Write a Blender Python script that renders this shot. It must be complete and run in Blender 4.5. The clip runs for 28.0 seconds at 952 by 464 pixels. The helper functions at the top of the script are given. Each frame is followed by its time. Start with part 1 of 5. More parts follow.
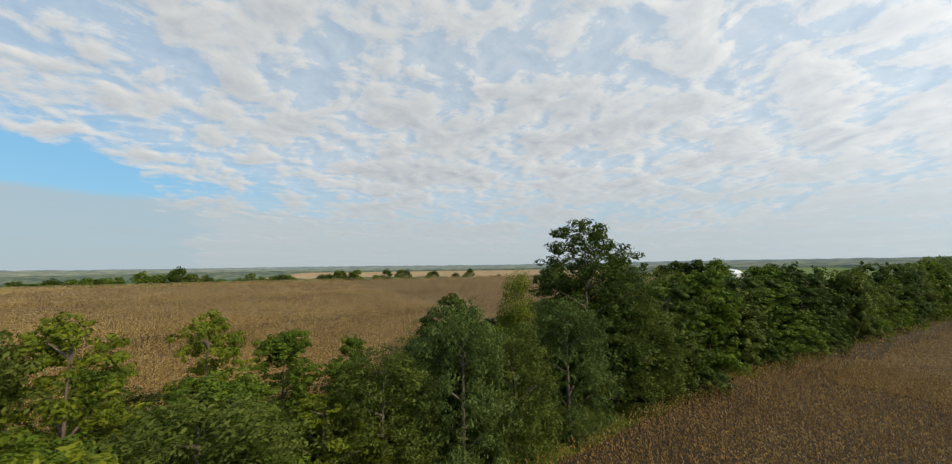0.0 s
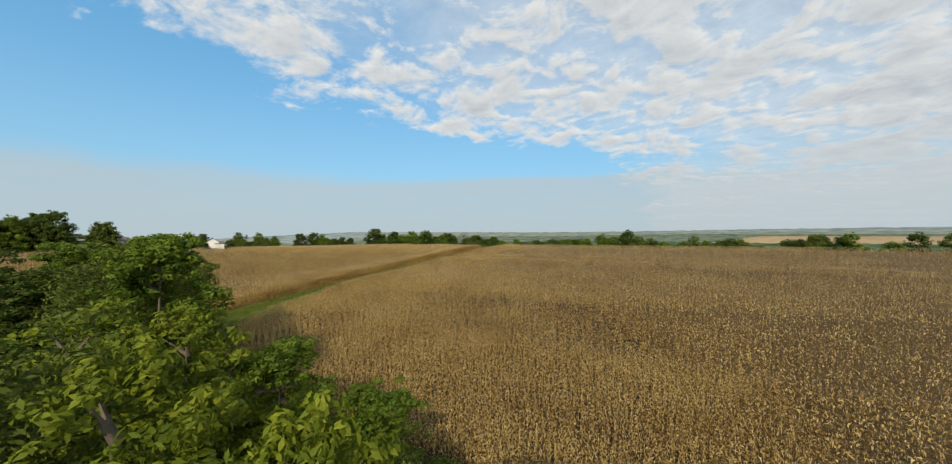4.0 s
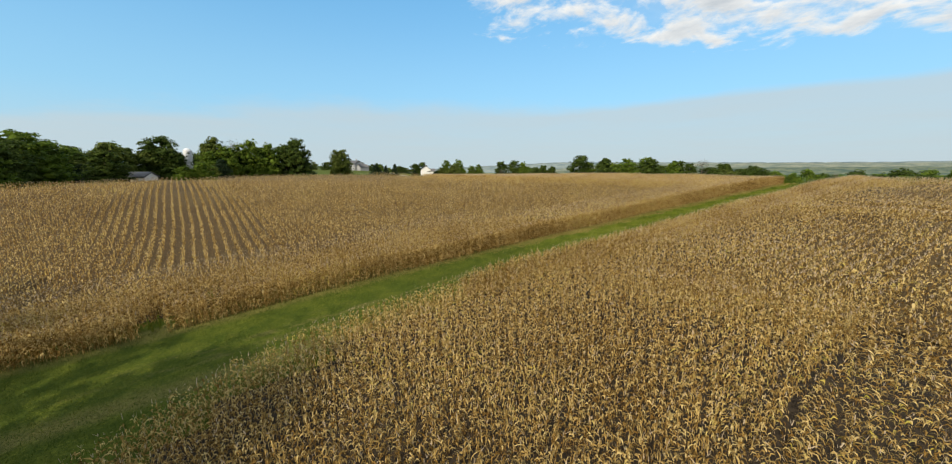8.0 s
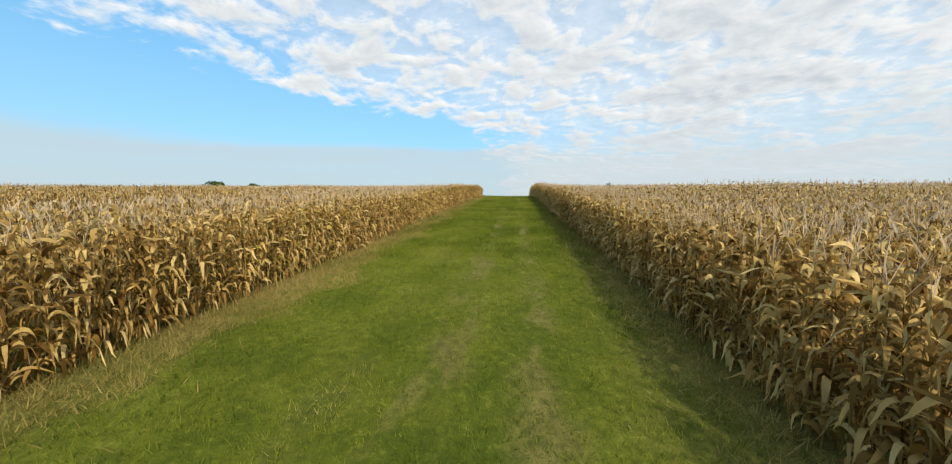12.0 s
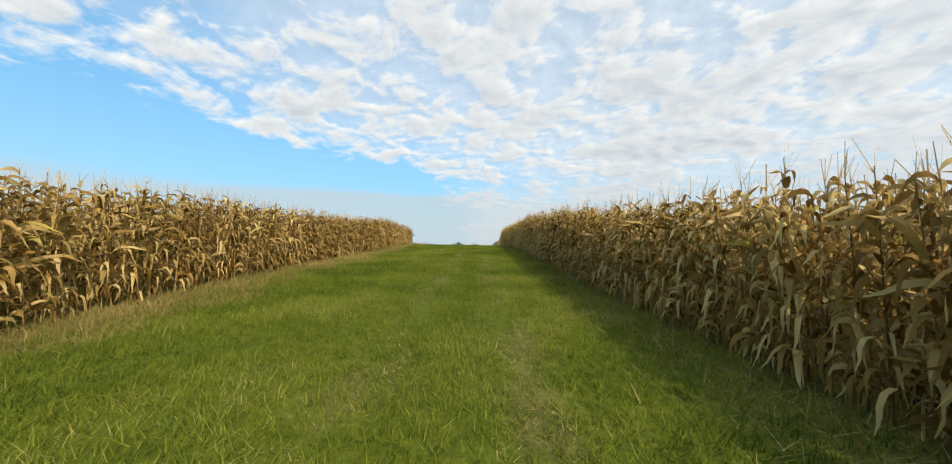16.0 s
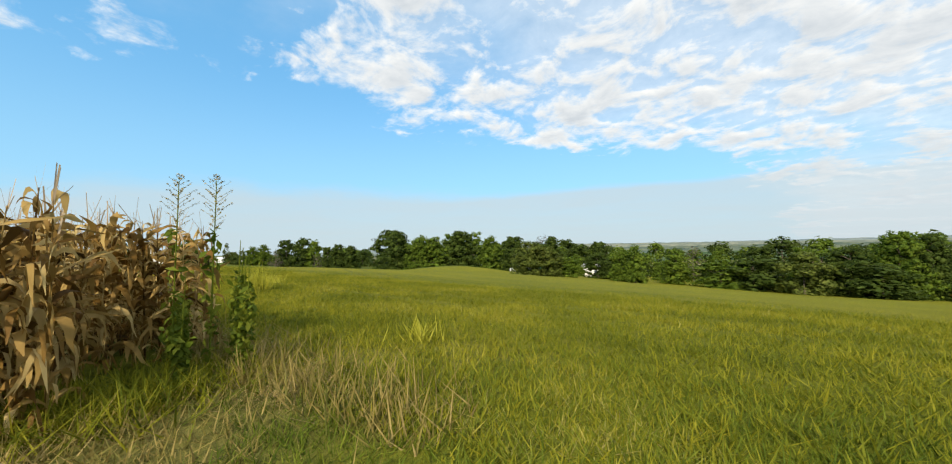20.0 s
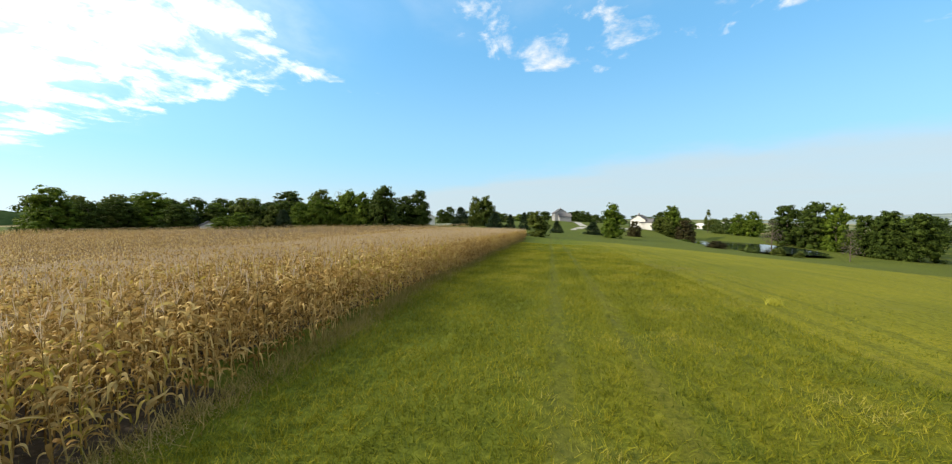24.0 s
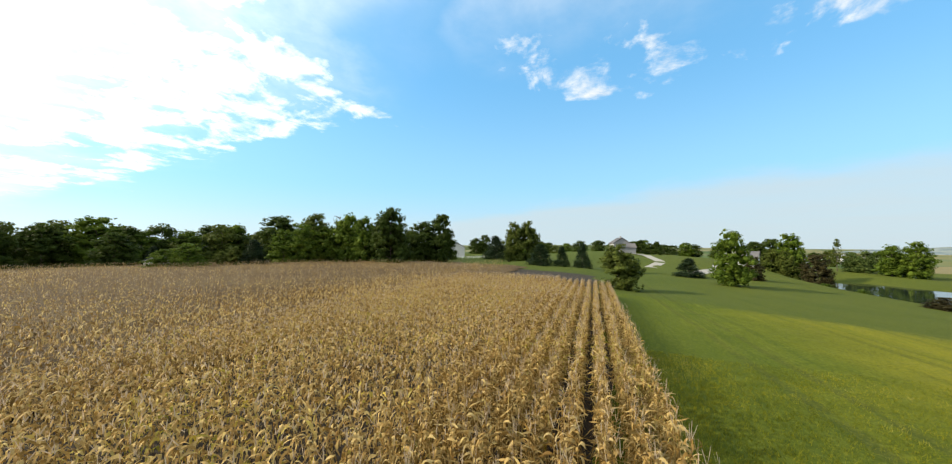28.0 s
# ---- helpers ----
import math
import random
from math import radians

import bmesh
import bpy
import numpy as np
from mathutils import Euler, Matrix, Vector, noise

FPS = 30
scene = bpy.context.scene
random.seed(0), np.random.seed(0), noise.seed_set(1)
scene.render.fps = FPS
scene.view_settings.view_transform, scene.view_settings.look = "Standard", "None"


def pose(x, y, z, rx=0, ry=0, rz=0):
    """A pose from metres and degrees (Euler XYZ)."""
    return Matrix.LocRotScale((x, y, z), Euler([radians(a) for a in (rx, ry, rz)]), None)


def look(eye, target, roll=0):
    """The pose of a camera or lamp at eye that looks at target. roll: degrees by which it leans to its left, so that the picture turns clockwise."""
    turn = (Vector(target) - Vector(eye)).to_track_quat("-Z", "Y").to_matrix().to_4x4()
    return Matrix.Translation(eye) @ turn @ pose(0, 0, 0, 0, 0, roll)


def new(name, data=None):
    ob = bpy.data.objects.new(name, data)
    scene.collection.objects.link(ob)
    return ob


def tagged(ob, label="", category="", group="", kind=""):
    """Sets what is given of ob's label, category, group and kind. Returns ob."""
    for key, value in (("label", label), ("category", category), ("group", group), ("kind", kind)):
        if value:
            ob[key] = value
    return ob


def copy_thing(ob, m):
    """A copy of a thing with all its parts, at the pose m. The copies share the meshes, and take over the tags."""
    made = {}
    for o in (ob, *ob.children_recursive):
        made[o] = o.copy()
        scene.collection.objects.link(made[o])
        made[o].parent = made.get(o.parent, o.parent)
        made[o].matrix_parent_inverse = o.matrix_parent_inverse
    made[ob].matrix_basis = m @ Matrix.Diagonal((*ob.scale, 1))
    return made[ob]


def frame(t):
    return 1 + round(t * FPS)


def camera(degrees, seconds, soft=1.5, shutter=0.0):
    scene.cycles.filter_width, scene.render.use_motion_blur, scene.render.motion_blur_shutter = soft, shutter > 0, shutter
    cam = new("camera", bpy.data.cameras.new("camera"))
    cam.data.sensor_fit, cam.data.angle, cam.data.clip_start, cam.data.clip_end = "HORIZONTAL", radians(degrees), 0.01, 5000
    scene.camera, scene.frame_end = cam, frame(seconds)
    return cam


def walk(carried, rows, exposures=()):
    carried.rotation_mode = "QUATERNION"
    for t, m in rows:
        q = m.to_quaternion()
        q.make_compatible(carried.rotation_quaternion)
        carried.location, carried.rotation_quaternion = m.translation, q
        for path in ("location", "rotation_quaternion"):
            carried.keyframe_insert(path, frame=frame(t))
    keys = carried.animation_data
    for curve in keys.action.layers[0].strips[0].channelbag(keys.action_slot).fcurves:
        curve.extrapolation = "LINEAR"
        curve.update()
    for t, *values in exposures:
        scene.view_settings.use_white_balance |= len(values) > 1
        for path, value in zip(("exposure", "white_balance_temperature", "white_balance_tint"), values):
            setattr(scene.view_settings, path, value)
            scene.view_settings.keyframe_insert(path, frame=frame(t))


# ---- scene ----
LENS = 105.4
# seconds, x, y, z, yaw (to the left of the lane), pitch, roll
PATH = [
    (0.0, 57.43, -165.20, 5.02, -36.58, 5.89, -0.82),
    (0.5, 59.70, -163.26, 5.22, -27.01, 5.46, -0.79),
    (1.0, 61.76, -160.61, 5.49, -17.93, 4.89, -0.76),
    (1.5, 63.38, -157.49, 5.78, -8.97, 3.99, -0.78),
    (2.0, 64.45, -154.02, 6.02, 0.54, 3.10, -0.52),
    (2.5, 65.06, -150.61, 6.19, 8.04, 2.09, -0.40),
    (3.0, 64.95, -147.45, 6.21, 13.66, 1.31, -0.29),
    (3.5, 64.48, -144.44, 6.11, 19.42, 0.96, -0.19),
    (4.0, 63.52, -140.82, 5.57, 27.10, 0.59, -0.18),
    (4.5, 62.33, -137.01, 4.99, 35.85, -0.27, -0.04),
    (6.5, 46.78, -117.48, 6.55, 53.22, -6.84, 0.0),
    (7.0, 40.77, -113.43, 5.62, 55.23, -8.20, -0.03),
    (7.5, 34.78, -109.33, 4.67, 56.65, -9.29, 0.0),
    (8.0, 28.97, -105.43, 3.74, 58.20, -10.22, 0.1),
    (8.5, 23.51, -101.97, 2.81, 59.43, -11.33, 0.1),
    (9.0, 18.69, -99.04, 1.98, 60.08, -12.24, 0.15),
    (9.5, 14.69, -96.36, 1.31, 57.01, -11.90, 0.1),
    (10.0, 11.25, -93.67, 0.65, 49.41, -11.84, -0.07),
    (10.5, 8.16, -90.77, -0.07, 40.05, -12.09, -0.10),
    (11.0, 5.61, -87.34, -0.91, 29.47, -11.04, -0.07),
    (11.5, 3.62, -83.34, -1.78, 16.09, -7.72, 0.0),
    (12.0, 2.14, -78.85, -2.42, 6.38, -3.91, 0.03),
    (12.5, 0.95, -74.35, -2.9, 0.85, -0.95, 0.1),
    (14.5, 1.94, -57.04, -1.94, -0.75, 2.73, 0.66),
    (15, 2.03, -51.98, -1.59, 0.08, 3.02, 0.67),
    (15.5, 2.01, -46.74, -1.26, -0.11, 3.33, 0.67),
    (16, 2.05, -41.4, -0.91, 0.21, 3.3, 0.61),
    (16.5, 2.24, -35.98, -0.59, 1.41, 3.23, 0.56),
    (17, 2.31, -30.55, -0.21, 1.35, 3, 0.59),
    (17.5, 2.24, -25.12, 0.42, 0.22, 2.91, 0.73),
    (18, 2.13, -19.66, 0.69, 0.05, 2.81, 0.67),
    (18.5, 2.04, -14.23, 0.84, 2.75, 2.22, 0.57),
    (19.0, 1.70, -9.19, 0.84, 12.74, 1.60, 0.18),
    (19.5, 0.73, -4.94, 0.99, 25.81, 2.13, -0.20),
    (20.0, -1.15, -1.40, 1.18, 42.49, 2.75, -0.65),
    (20.5, -3.91, 1.40, 1.83, 57.36, 2.68, -0.78),
    (21.0, -7.11, 3.67, 2.15, 71.31, 2.70, -1.29),
    (21.5, -11.10, 4.97, 2.47, 83.09, 2.40, -0.91),
    (22.0, -15.29, 5.33, 2.66, 93.29, 1.26, -0.16),
    (22.5, -19.49, 5.25, 2.81, 100.65, 0.48, -0.17),
    (24.5, -35.48, 1.08, 3.29, 109.88, -2.12, -0.14),
    (25.0, -40.72, -0.67, 3.20, 109.72, 0.10, -0.00),
    (25.5, -46.20, -2.53, 3.33, 109.69, 1.70, -0.07),
    (26.0, -51.33, -4.21, 3.43, 109.71, 2.17, -0.06),
    (26.5, -56.22, -5.69, 3.60, 109.58, 2.00, 0.07),
    (27.0, -61.13, -7.06, 3.87, 109.94, 2.10, 0.07),
    (27.5, -66.45, -8.68, 4.25, 111.67, 2.16, 0.15),
    (28.0, -72.06, -10.58, 4.73, 115.44, 2.02, -0.01),
]
cam = camera(LENS, 28.0, 1.15)


def cam_pose(x, y, z, yaw, pitch, roll):
    a, b = radians(yaw), radians(pitch)
    way = Vector((-math.sin(a) * math.cos(b), math.cos(a) * math.cos(b), math.sin(b)))
    return look((x, y, z), Vector((x, y, z)) + way, roll)


walk(cam, [(r[0], cam_pose(*r[1:])) for r in PATH], [(t, e, 7030, 11) for t, e in ((0.0, -0.33), (4.5, -0.18), (8.0, 0.0), (11.0, 0.08), (14.5, 0.06), (18.0, 0.05), (21.0, 0.18), (25.0, 0.22), (28.0, 0.22))])

# ---------------------------------------------------------------- light
SUN_AZ, SUN_EL = 205.0, 30.0


def node(tree, kind, **values):
    n = tree.nodes.new(kind)
    for key, value in values.items():
        if key in n.inputs:
            n.inputs[key].default_value = value
    return n


class Nodes:
    """Short hand for node trees."""

    def __init__(self, tree):
        self.t = tree
        tree.nodes.clear()

    def put(self, socket, value):
        if hasattr(value, "node"):
            self.t.links.new(value, socket)
        elif value is not None:
            socket.default_value = value

    def math(self, op, a, b=None, c=None, clamp=False):
        n = self.t.nodes.new("ShaderNodeMath")
        n.operation, n.use_clamp = op, clamp
        for s, v in zip(n.inputs, (a, b, c)):
            self.put(s, v)
        return n.outputs[0]

    def vec(self, op, a, b=None):
        n = self.t.nodes.new("ShaderNodeVectorMath")
        n.operation = op
        for s, v in zip(n.inputs, (a, b)):
            self.put(s, v)
        return n.outputs[0]

    def step(self, value, lo, hi):
        n = self.t.nodes.new("ShaderNodeMapRange")
        n.interpolation_type = "SMOOTHSTEP"
        for k, v in (("Value", value), ("From Min", lo), ("From Max", hi)):
            self.put(n.inputs[k], v)
        return n.outputs[0]

    def noise(self, vector, scale, detail=4.0, rough=0.55, distortion=0.0):
        n = self.t.nodes.new("ShaderNodeTexNoise")
        self.put(n.inputs["Vector"], vector)
        n.inputs["Scale"].default_value, n.inputs["Detail"].default_value = scale, detail
        n.inputs["Roughness"].default_value, n.inputs["Distortion"].default_value = rough, distortion
        return n.outputs["Fac"]

    def mix(self, fac, a, b, blend="MIX"):
        n = self.t.nodes.new("ShaderNodeMix")
        n.data_type, n.blend_type = "RGBA", blend
        self.put(n.inputs[0], fac)
        self.put(n.inputs[6], (*a, 1) if isinstance(a, tuple) and len(a) == 3 else a)
        self.put(n.inputs[7], (*b, 1) if isinstance(b, tuple) and len(b) == 3 else b)
        return n.outputs[2]

    def ramp(self, fac, stops):
        n = self.t.nodes.new("ShaderNodeValToRGB")
        self.put(n.inputs[0], fac)
        while len(n.color_ramp.elements) < len(stops):
            n.color_ramp.elements.new(0.5)
        for e, (p, c) in zip(n.color_ramp.elements, stops):
            e.position, e.color = p, (*c, 1)
        return n.outputs[0]

    def xyz(self, v):
        n = self.t.nodes.new("ShaderNodeSeparateXYZ")
        self.put(n.inputs[0], v)
        return n.outputs

    def join(self, x, y, z):
        n = self.t.nodes.new("ShaderNodeCombineXYZ")
        for s, v in zip(n.inputs, (x, y, z)):
            self.put(s, v)
        return n.outputs[0]


def make_sky():
    world = bpy.data.worlds.new("sky")
    scene.world = world
    world.use_nodes = True
    k = Nodes(world.node_tree)
    sky = k.t.nodes.new("ShaderNodeTexSky")
    sky.sky_type, sky.sun_disc = "NISHITA", False
    sky.sun_elevation, sky.sun_rotation = radians(SUN_EL), radians(-SUN_AZ)
    sky.air_density, sky.dust_density, sky.ozone_density = 1.0, 0.6, 2.0
    way = k.t.nodes.new("ShaderNodeTexCoord").outputs["Generated"]
    x, y, z = k.xyz(way)
    high = k.math("MAXIMUM", z, 0.0)
    up = k.math("ADD", high, 0.04)
    px, py = k.math("DIVIDE", x, up), k.math("DIVIDE", y, up)
    # the cloud texture is drawn out less towards the horizon than a flat sheet would be
    soft = k.math("ADD", high, 0.17)
    flat = k.join(k.math("DIVIDE", x, soft), k.math("DIVIDE", y, soft), 0.0)
    wob = k.math("SUBTRACT", k.noise(flat, 2.2, 5.0, 0.6), 0.5)
    # border of the broken sheet, which bends off towards the lane's far end
    bent = k.math("POWER", k.math("MINIMUM", k.math("MAXIMUM", k.math("SUBTRACT", py, 2.2), 0.0), 1.7), 1.5)
    edge = k.math("SUBTRACT", k.math("ADD", px, 2.2), k.math("MULTIPLY", bent, 0.7))
    edge = k.math("ADD", edge, k.math("MULTIPLY", wob, 1.3))
    # an opening to the west with one loose patch in it
    open_w = k.math("MULTIPLY", k.step(k.math("ADD", py, k.math("MULTIPLY", wob, 1.0)), -1.75, -1.15), k.step(k.math("ADD", py, k.math("MULTIPLY", wob, 1.0)), 0.75, 0.15))
    open_w = k.math("MULTIPLY", open_w, k.step(px, -0.6, -1.2))
    dx, dy = k.math("ADD", px, 1.8), k.math("ADD", py, 0.25)
    lean = k.math("ADD", k.math("MULTIPLY", dx, 1.1), k.math("MULTIPLY", dy, -0.5))
    wide = k.math("ADD", k.math("MULTIPLY", dx, 0.5), k.math("MULTIPLY", dy, 1.5))
    loose = k.step(k.math("ADD", k.math("ADD", k.math("MULTIPLY", lean, lean), k.math("MULTIPLY", wide, wide)), k.math("MULTIPLY", wob, 1.6)), 1.25, 0.0)
    cover = k.math("MULTIPLY", k.step(edge, -0.45, 0.6), k.math("SUBTRACT", 1.0, k.math("MULTIPLY", open_w, 0.9)))
    cover = k.math("MAXIMUM", cover, k.math("MULTIPLY", loose, 0.72))
    deep = k.step(edge, 0.9, 3.0)
    big = k.noise(flat, 1.5, 3.0, 0.5, 0.2)
    puffs = k.noise(flat, 5.2, 6.0, 0.58, 0.4)
    sun_way = (-math.sin(radians(SUN_AZ)), math.cos(radians(SUN_AZ)), 0.0)
    puffs_lit = k.noise(k.vec("ADD", flat, tuple(0.045 * c for c in sun_way)), 5.2, 6.0, 0.58, 0.4)
    fine = k.noise(flat, 17.0, 4.0, 0.6)
    body = k.math("ADD", k.math("ADD", k.math("MULTIPLY", puffs, 0.62), k.math("MULTIPLY", big, 0.46)), k.math("MULTIPLY", k.math("SUBTRACT", fine, 0.5), 0.14))
    level = k.math("SUBTRACT", k.math("SUBTRACT", 0.76, k.math("MULTIPLY", cover, 0.33)), k.math("MULTIPLY", deep, 0.06))
    dense = k.step(body, level, k.math("ADD", level, 0.19))
    dense = k.math("MAXIMUM", dense, k.math("MULTIPLY", k.step(edge, 0.3, 1.6), k.math("MULTIPLY_ADD", deep, 0.18, 0.45)))
    dense = k.math("MULTIPLY", dense, k.step(cover, 0.0, 0.35))
    thick = k.step(body, k.math("ADD", level, 0.05), k.math("ADD", level, 0.30))
    # towards the horizon the sheet closes to a smooth grey layer
    streak = k.noise(k.join(k.math("MULTIPLY", px, 0.55), k.math("MULTIPLY", py, 0.55), 4.0), 1.0, 5.0, 0.62, 0.3)
    low = k.math("MULTIPLY", k.step(z, 0.26, 0.06), k.math("MULTIPLY_ADD", k.step(streak, 0.62, 0.40), 0.45, 0.55))
    dense = k.math("MAXIMUM", dense, k.math("MULTIPLY", low, k.step(edge, 0.0, 1.2)))
    # smooth low bank with a straight upper border
    far_n = k.math("MAXIMUM", k.math("SUBTRACT", py, 3.8), 0.0)
    far_n = k.math("ADD", far_n, k.math("MULTIPLY", far_n, far_n))
    bank = k.math("SUBTRACT", k.math("ADD", k.math("MULTIPLY_ADD", py, 0.505, -5.65), far_n), px)
    bank = k.math("ADD", bank, k.math("MULTIPLY", wob, 1.5))
    bank = k.math("MULTIPLY", k.step(k.math("ADD", bank, k.math("MULTIPLY_ADD", big, 1.6, -0.8)), -0.8, 1.3), k.math("MULTIPLY_ADD", streak, 0.35, 0.60))
    haze = k.math("MULTIPLY", k.step(z, 0.17, -0.02), 0.7)
    thin = k.math("MAXIMUM", bank, haze)
    # light and shade inside the cloud
    k.vec("DOT_PRODUCT", way, (sun_way[0] * 0.88, sun_way[1] * 0.88, 0.47))
    dot = k.t.nodes[-1].outputs["Value"]
    near = k.math("MULTIPLY_ADD", dot, 0.5, 0.5)
    glow = k.math("POWER", k.math("MAXIMUM", near, 0.0), 5.0)
    relief = k.math("MULTIPLY", k.math("SUBTRACT", puffs, puffs_lit), 1.7)
    lit = k.math("SUBTRACT", k.math("ADD", k.math("ADD", 0.80, relief), k.math("MULTIPLY", k.math("SUBTRACT", fine, 0.5), 0.5)), k.math("MULTIPLY", thick, 0.50), clamp=True)
    lit = k.math("ADD", k.math("MULTIPLY", lit, k.math("MULTIPLY_ADD", low, -0.75, 1.0)), k.math("MULTIPLY", low, 0.30))
    tone = k.math("ADD", k.math("MULTIPLY_ADD", lit, 0.36, 0.65), k.math("MULTIPLY", glow, 1.3))
    white = k.vec("MULTIPLY", k.mix(lit, (0.72, 0.85, 1.0), (0.93, 0.975, 1.0)), k.join(tone, tone, tone))
    grey = k.vec("MULTIPLY", (0.555, 0.685, 0.775), k.join(*[k.math("MULTIPLY_ADD", glow, 0.9, 0.95)] * 3))
    white = k.mix(k.math("MULTIPLY", low, 0.85), white, k.vec("MULTIPLY", grey, (1.08, 1.06, 1.06)))
    blue = k.mix(0.55, k.vec("MULTIPLY", sky.outputs[0], (SKY * 0.68, SKY * 1.06, SKY * 1.26)), (0.165, 0.54, 0.95))
    blue = k.vec("MULTIPLY", blue, k.join(*[k.math("MULTIPLY_ADD", glow, 0.45, 1.05)] * 3))
    blue = k.mix(k.math("MULTIPLY", k.step(z, 0.45, 0.06), 0.55), blue, (0.40, 0.72, 0.94))
    col = k.mix(thin, blue, grey)
    col = k.mix(dense, col, white)
    col = k.mix(k.math("MULTIPLY", k.step(z, 0.10, 0.0), 0.55), col, grey)
    bg = k.t.nodes.new("ShaderNodeBackground")
    k.put(bg.inputs[0], col)
    bg.inputs[1].default_value = 1.0
    out = k.t.nodes.new("ShaderNodeOutputWorld")
    k.t.links.new(bg.outputs[0], out.inputs[0])


SKY = 0.15
make_sky()
lamp = bpy.data.lights.new("sun", "SUN")
lamp.energy, lamp.angle, lamp.color = 5.0, radians(1.2), (1.0, 0.89, 0.70)
sun = new("sun", lamp)
a, b = radians(SUN_AZ), radians(SUN_EL)
sun.matrix_world = look((0, 0, 60), (math.sin(a) * math.cos(b), -math.cos(a) * math.cos(b), 60 - math.sin(b)))

# ---------------------------------------------------------------- materials
def material(name, build, rough=0.8, spec=0.3):
    m = bpy.data.materials.new(name)
    m.use_nodes = True
    k = Nodes(m.node_tree)
    b = k.t.nodes.new("ShaderNodeBsdfPrincipled")
    b.inputs["Roughness"].default_value, b.inputs["Specular IOR Level"].default_value = rough, spec
    out = k.t.nodes.new("ShaderNodeOutputMaterial")
    k.t.links.new(b.outputs[0], out.inputs[0])
    build(k, b)
    return m


def place(k):
    return k.t.nodes.new("ShaderNodeNewGeometry").outputs["Position"]


def bump(k, b, height, strength, distance):
    n = k.t.nodes.new("ShaderNodeBump")
    k.put(n.inputs["Height"], height)
    n.inputs["Strength"].default_value, n.inputs["Distance"].default_value = strength, distance
    k.t.links.new(n.outputs[0], b.inputs["Normal"])


def leafy(stops, translucent=0.25, rough=0.6, patch=0.25, noise_mix=0.5):
    """Leaves: a colour for each island, shifted slowly over the place."""
    def build(k, b):
        geo = k.t.nodes.new("ShaderNodeNewGeometry")
        slow = k.noise(geo.outputs["Position"], patch, 3.0)
        fac = k.math("ADD", k.math("MULTIPLY", geo.outputs["Random Per Island"], 1 - noise_mix), k.math("MULTIPLY", k.step(slow, 0.3, 0.7), noise_mix))
        col = k.ramp(fac, stops)
        fine = k.noise(geo.outputs["Position"], 14.0, 2.0)
        col = k.mix(0.35, col, k.mix(fine, (0.45, 0.45, 0.45), (1.0, 1.0, 1.0)), "MULTIPLY")
        k.put(b.inputs["Base Color"], col)
        if translucent:
            t = k.t.nodes.new("ShaderNodeBsdfTranslucent")
            k.put(t.inputs[0], col)
            m = k.t.nodes.new("ShaderNodeMixShader")
            m.inputs[0].default_value = translucent
            k.t.links.new(b.outputs[0], m.inputs[1])
            k.t.links.new(t.outputs[0], m.inputs[2])
            out = [n for n in k.t.nodes if n.type == "OUTPUT_MATERIAL"][0]
            k.t.links.new(m.outputs[0], out.inputs[0])
    return build


DRY = [(0.0, (0.060, 0.032, 0.009)), (0.25, (0.215, 0.120, 0.027)), (0.6, (0.435, 0.297, 0.100)), (0.88, (0.630, 0.482, 0.212))]
M_CORN = material("dry_corn", leafy(DRY + [(0.97, (0.458, 0.361, 0.067)), (1.0, (0.259, 0.254, 0.039))], 0.33, 0.6, 0.12, 0.2), 0.6, 0.1)
M_CORN_EDGE = material("yellowing_corn", leafy([(0.0, (0.060, 0.037, 0.013)), (0.2, (0.240, 0.142, 0.036)), (0.5, (0.430, 0.288, 0.098)), (0.78, (0.600, 0.450, 0.188)), (0.88, (0.460, 0.355, 0.065)), (1.0, (0.250, 0.245, 0.032))], 0.30, 0.6, 0.2, 0.25), 0.6, 0.1)
# darker, browner version of the corn colours for the second field
M_CORN_BROWN = material("brown_corn", leafy([(0.0, (0.060, 0.034, 0.012)), (0.3, (0.170, 0.094, 0.024)), (0.7, (0.300, 0.184, 0.056)), (1.0, (0.450, 0.318, 0.128))], 0.25, 0.6, 0.12, 0.2), 0.7, 0.1)
M_TASSEL = material("corn_tassel", leafy([(0.0, (0.36, 0.275, 0.18)), (1.0, (0.58, 0.47, 0.33))], 0.35), 0.8)


def build_soil(k, b):
    p = place(k)
    k.put(b.inputs["Base Color"], k.mix(k.noise(p, 3.0, 6.0), (0.012, 0.009, 0.006), (0.045, 0.032, 0.018)))
    bump(k, b, k.noise(p, 9.0, 5.0), 0.6, 0.08)


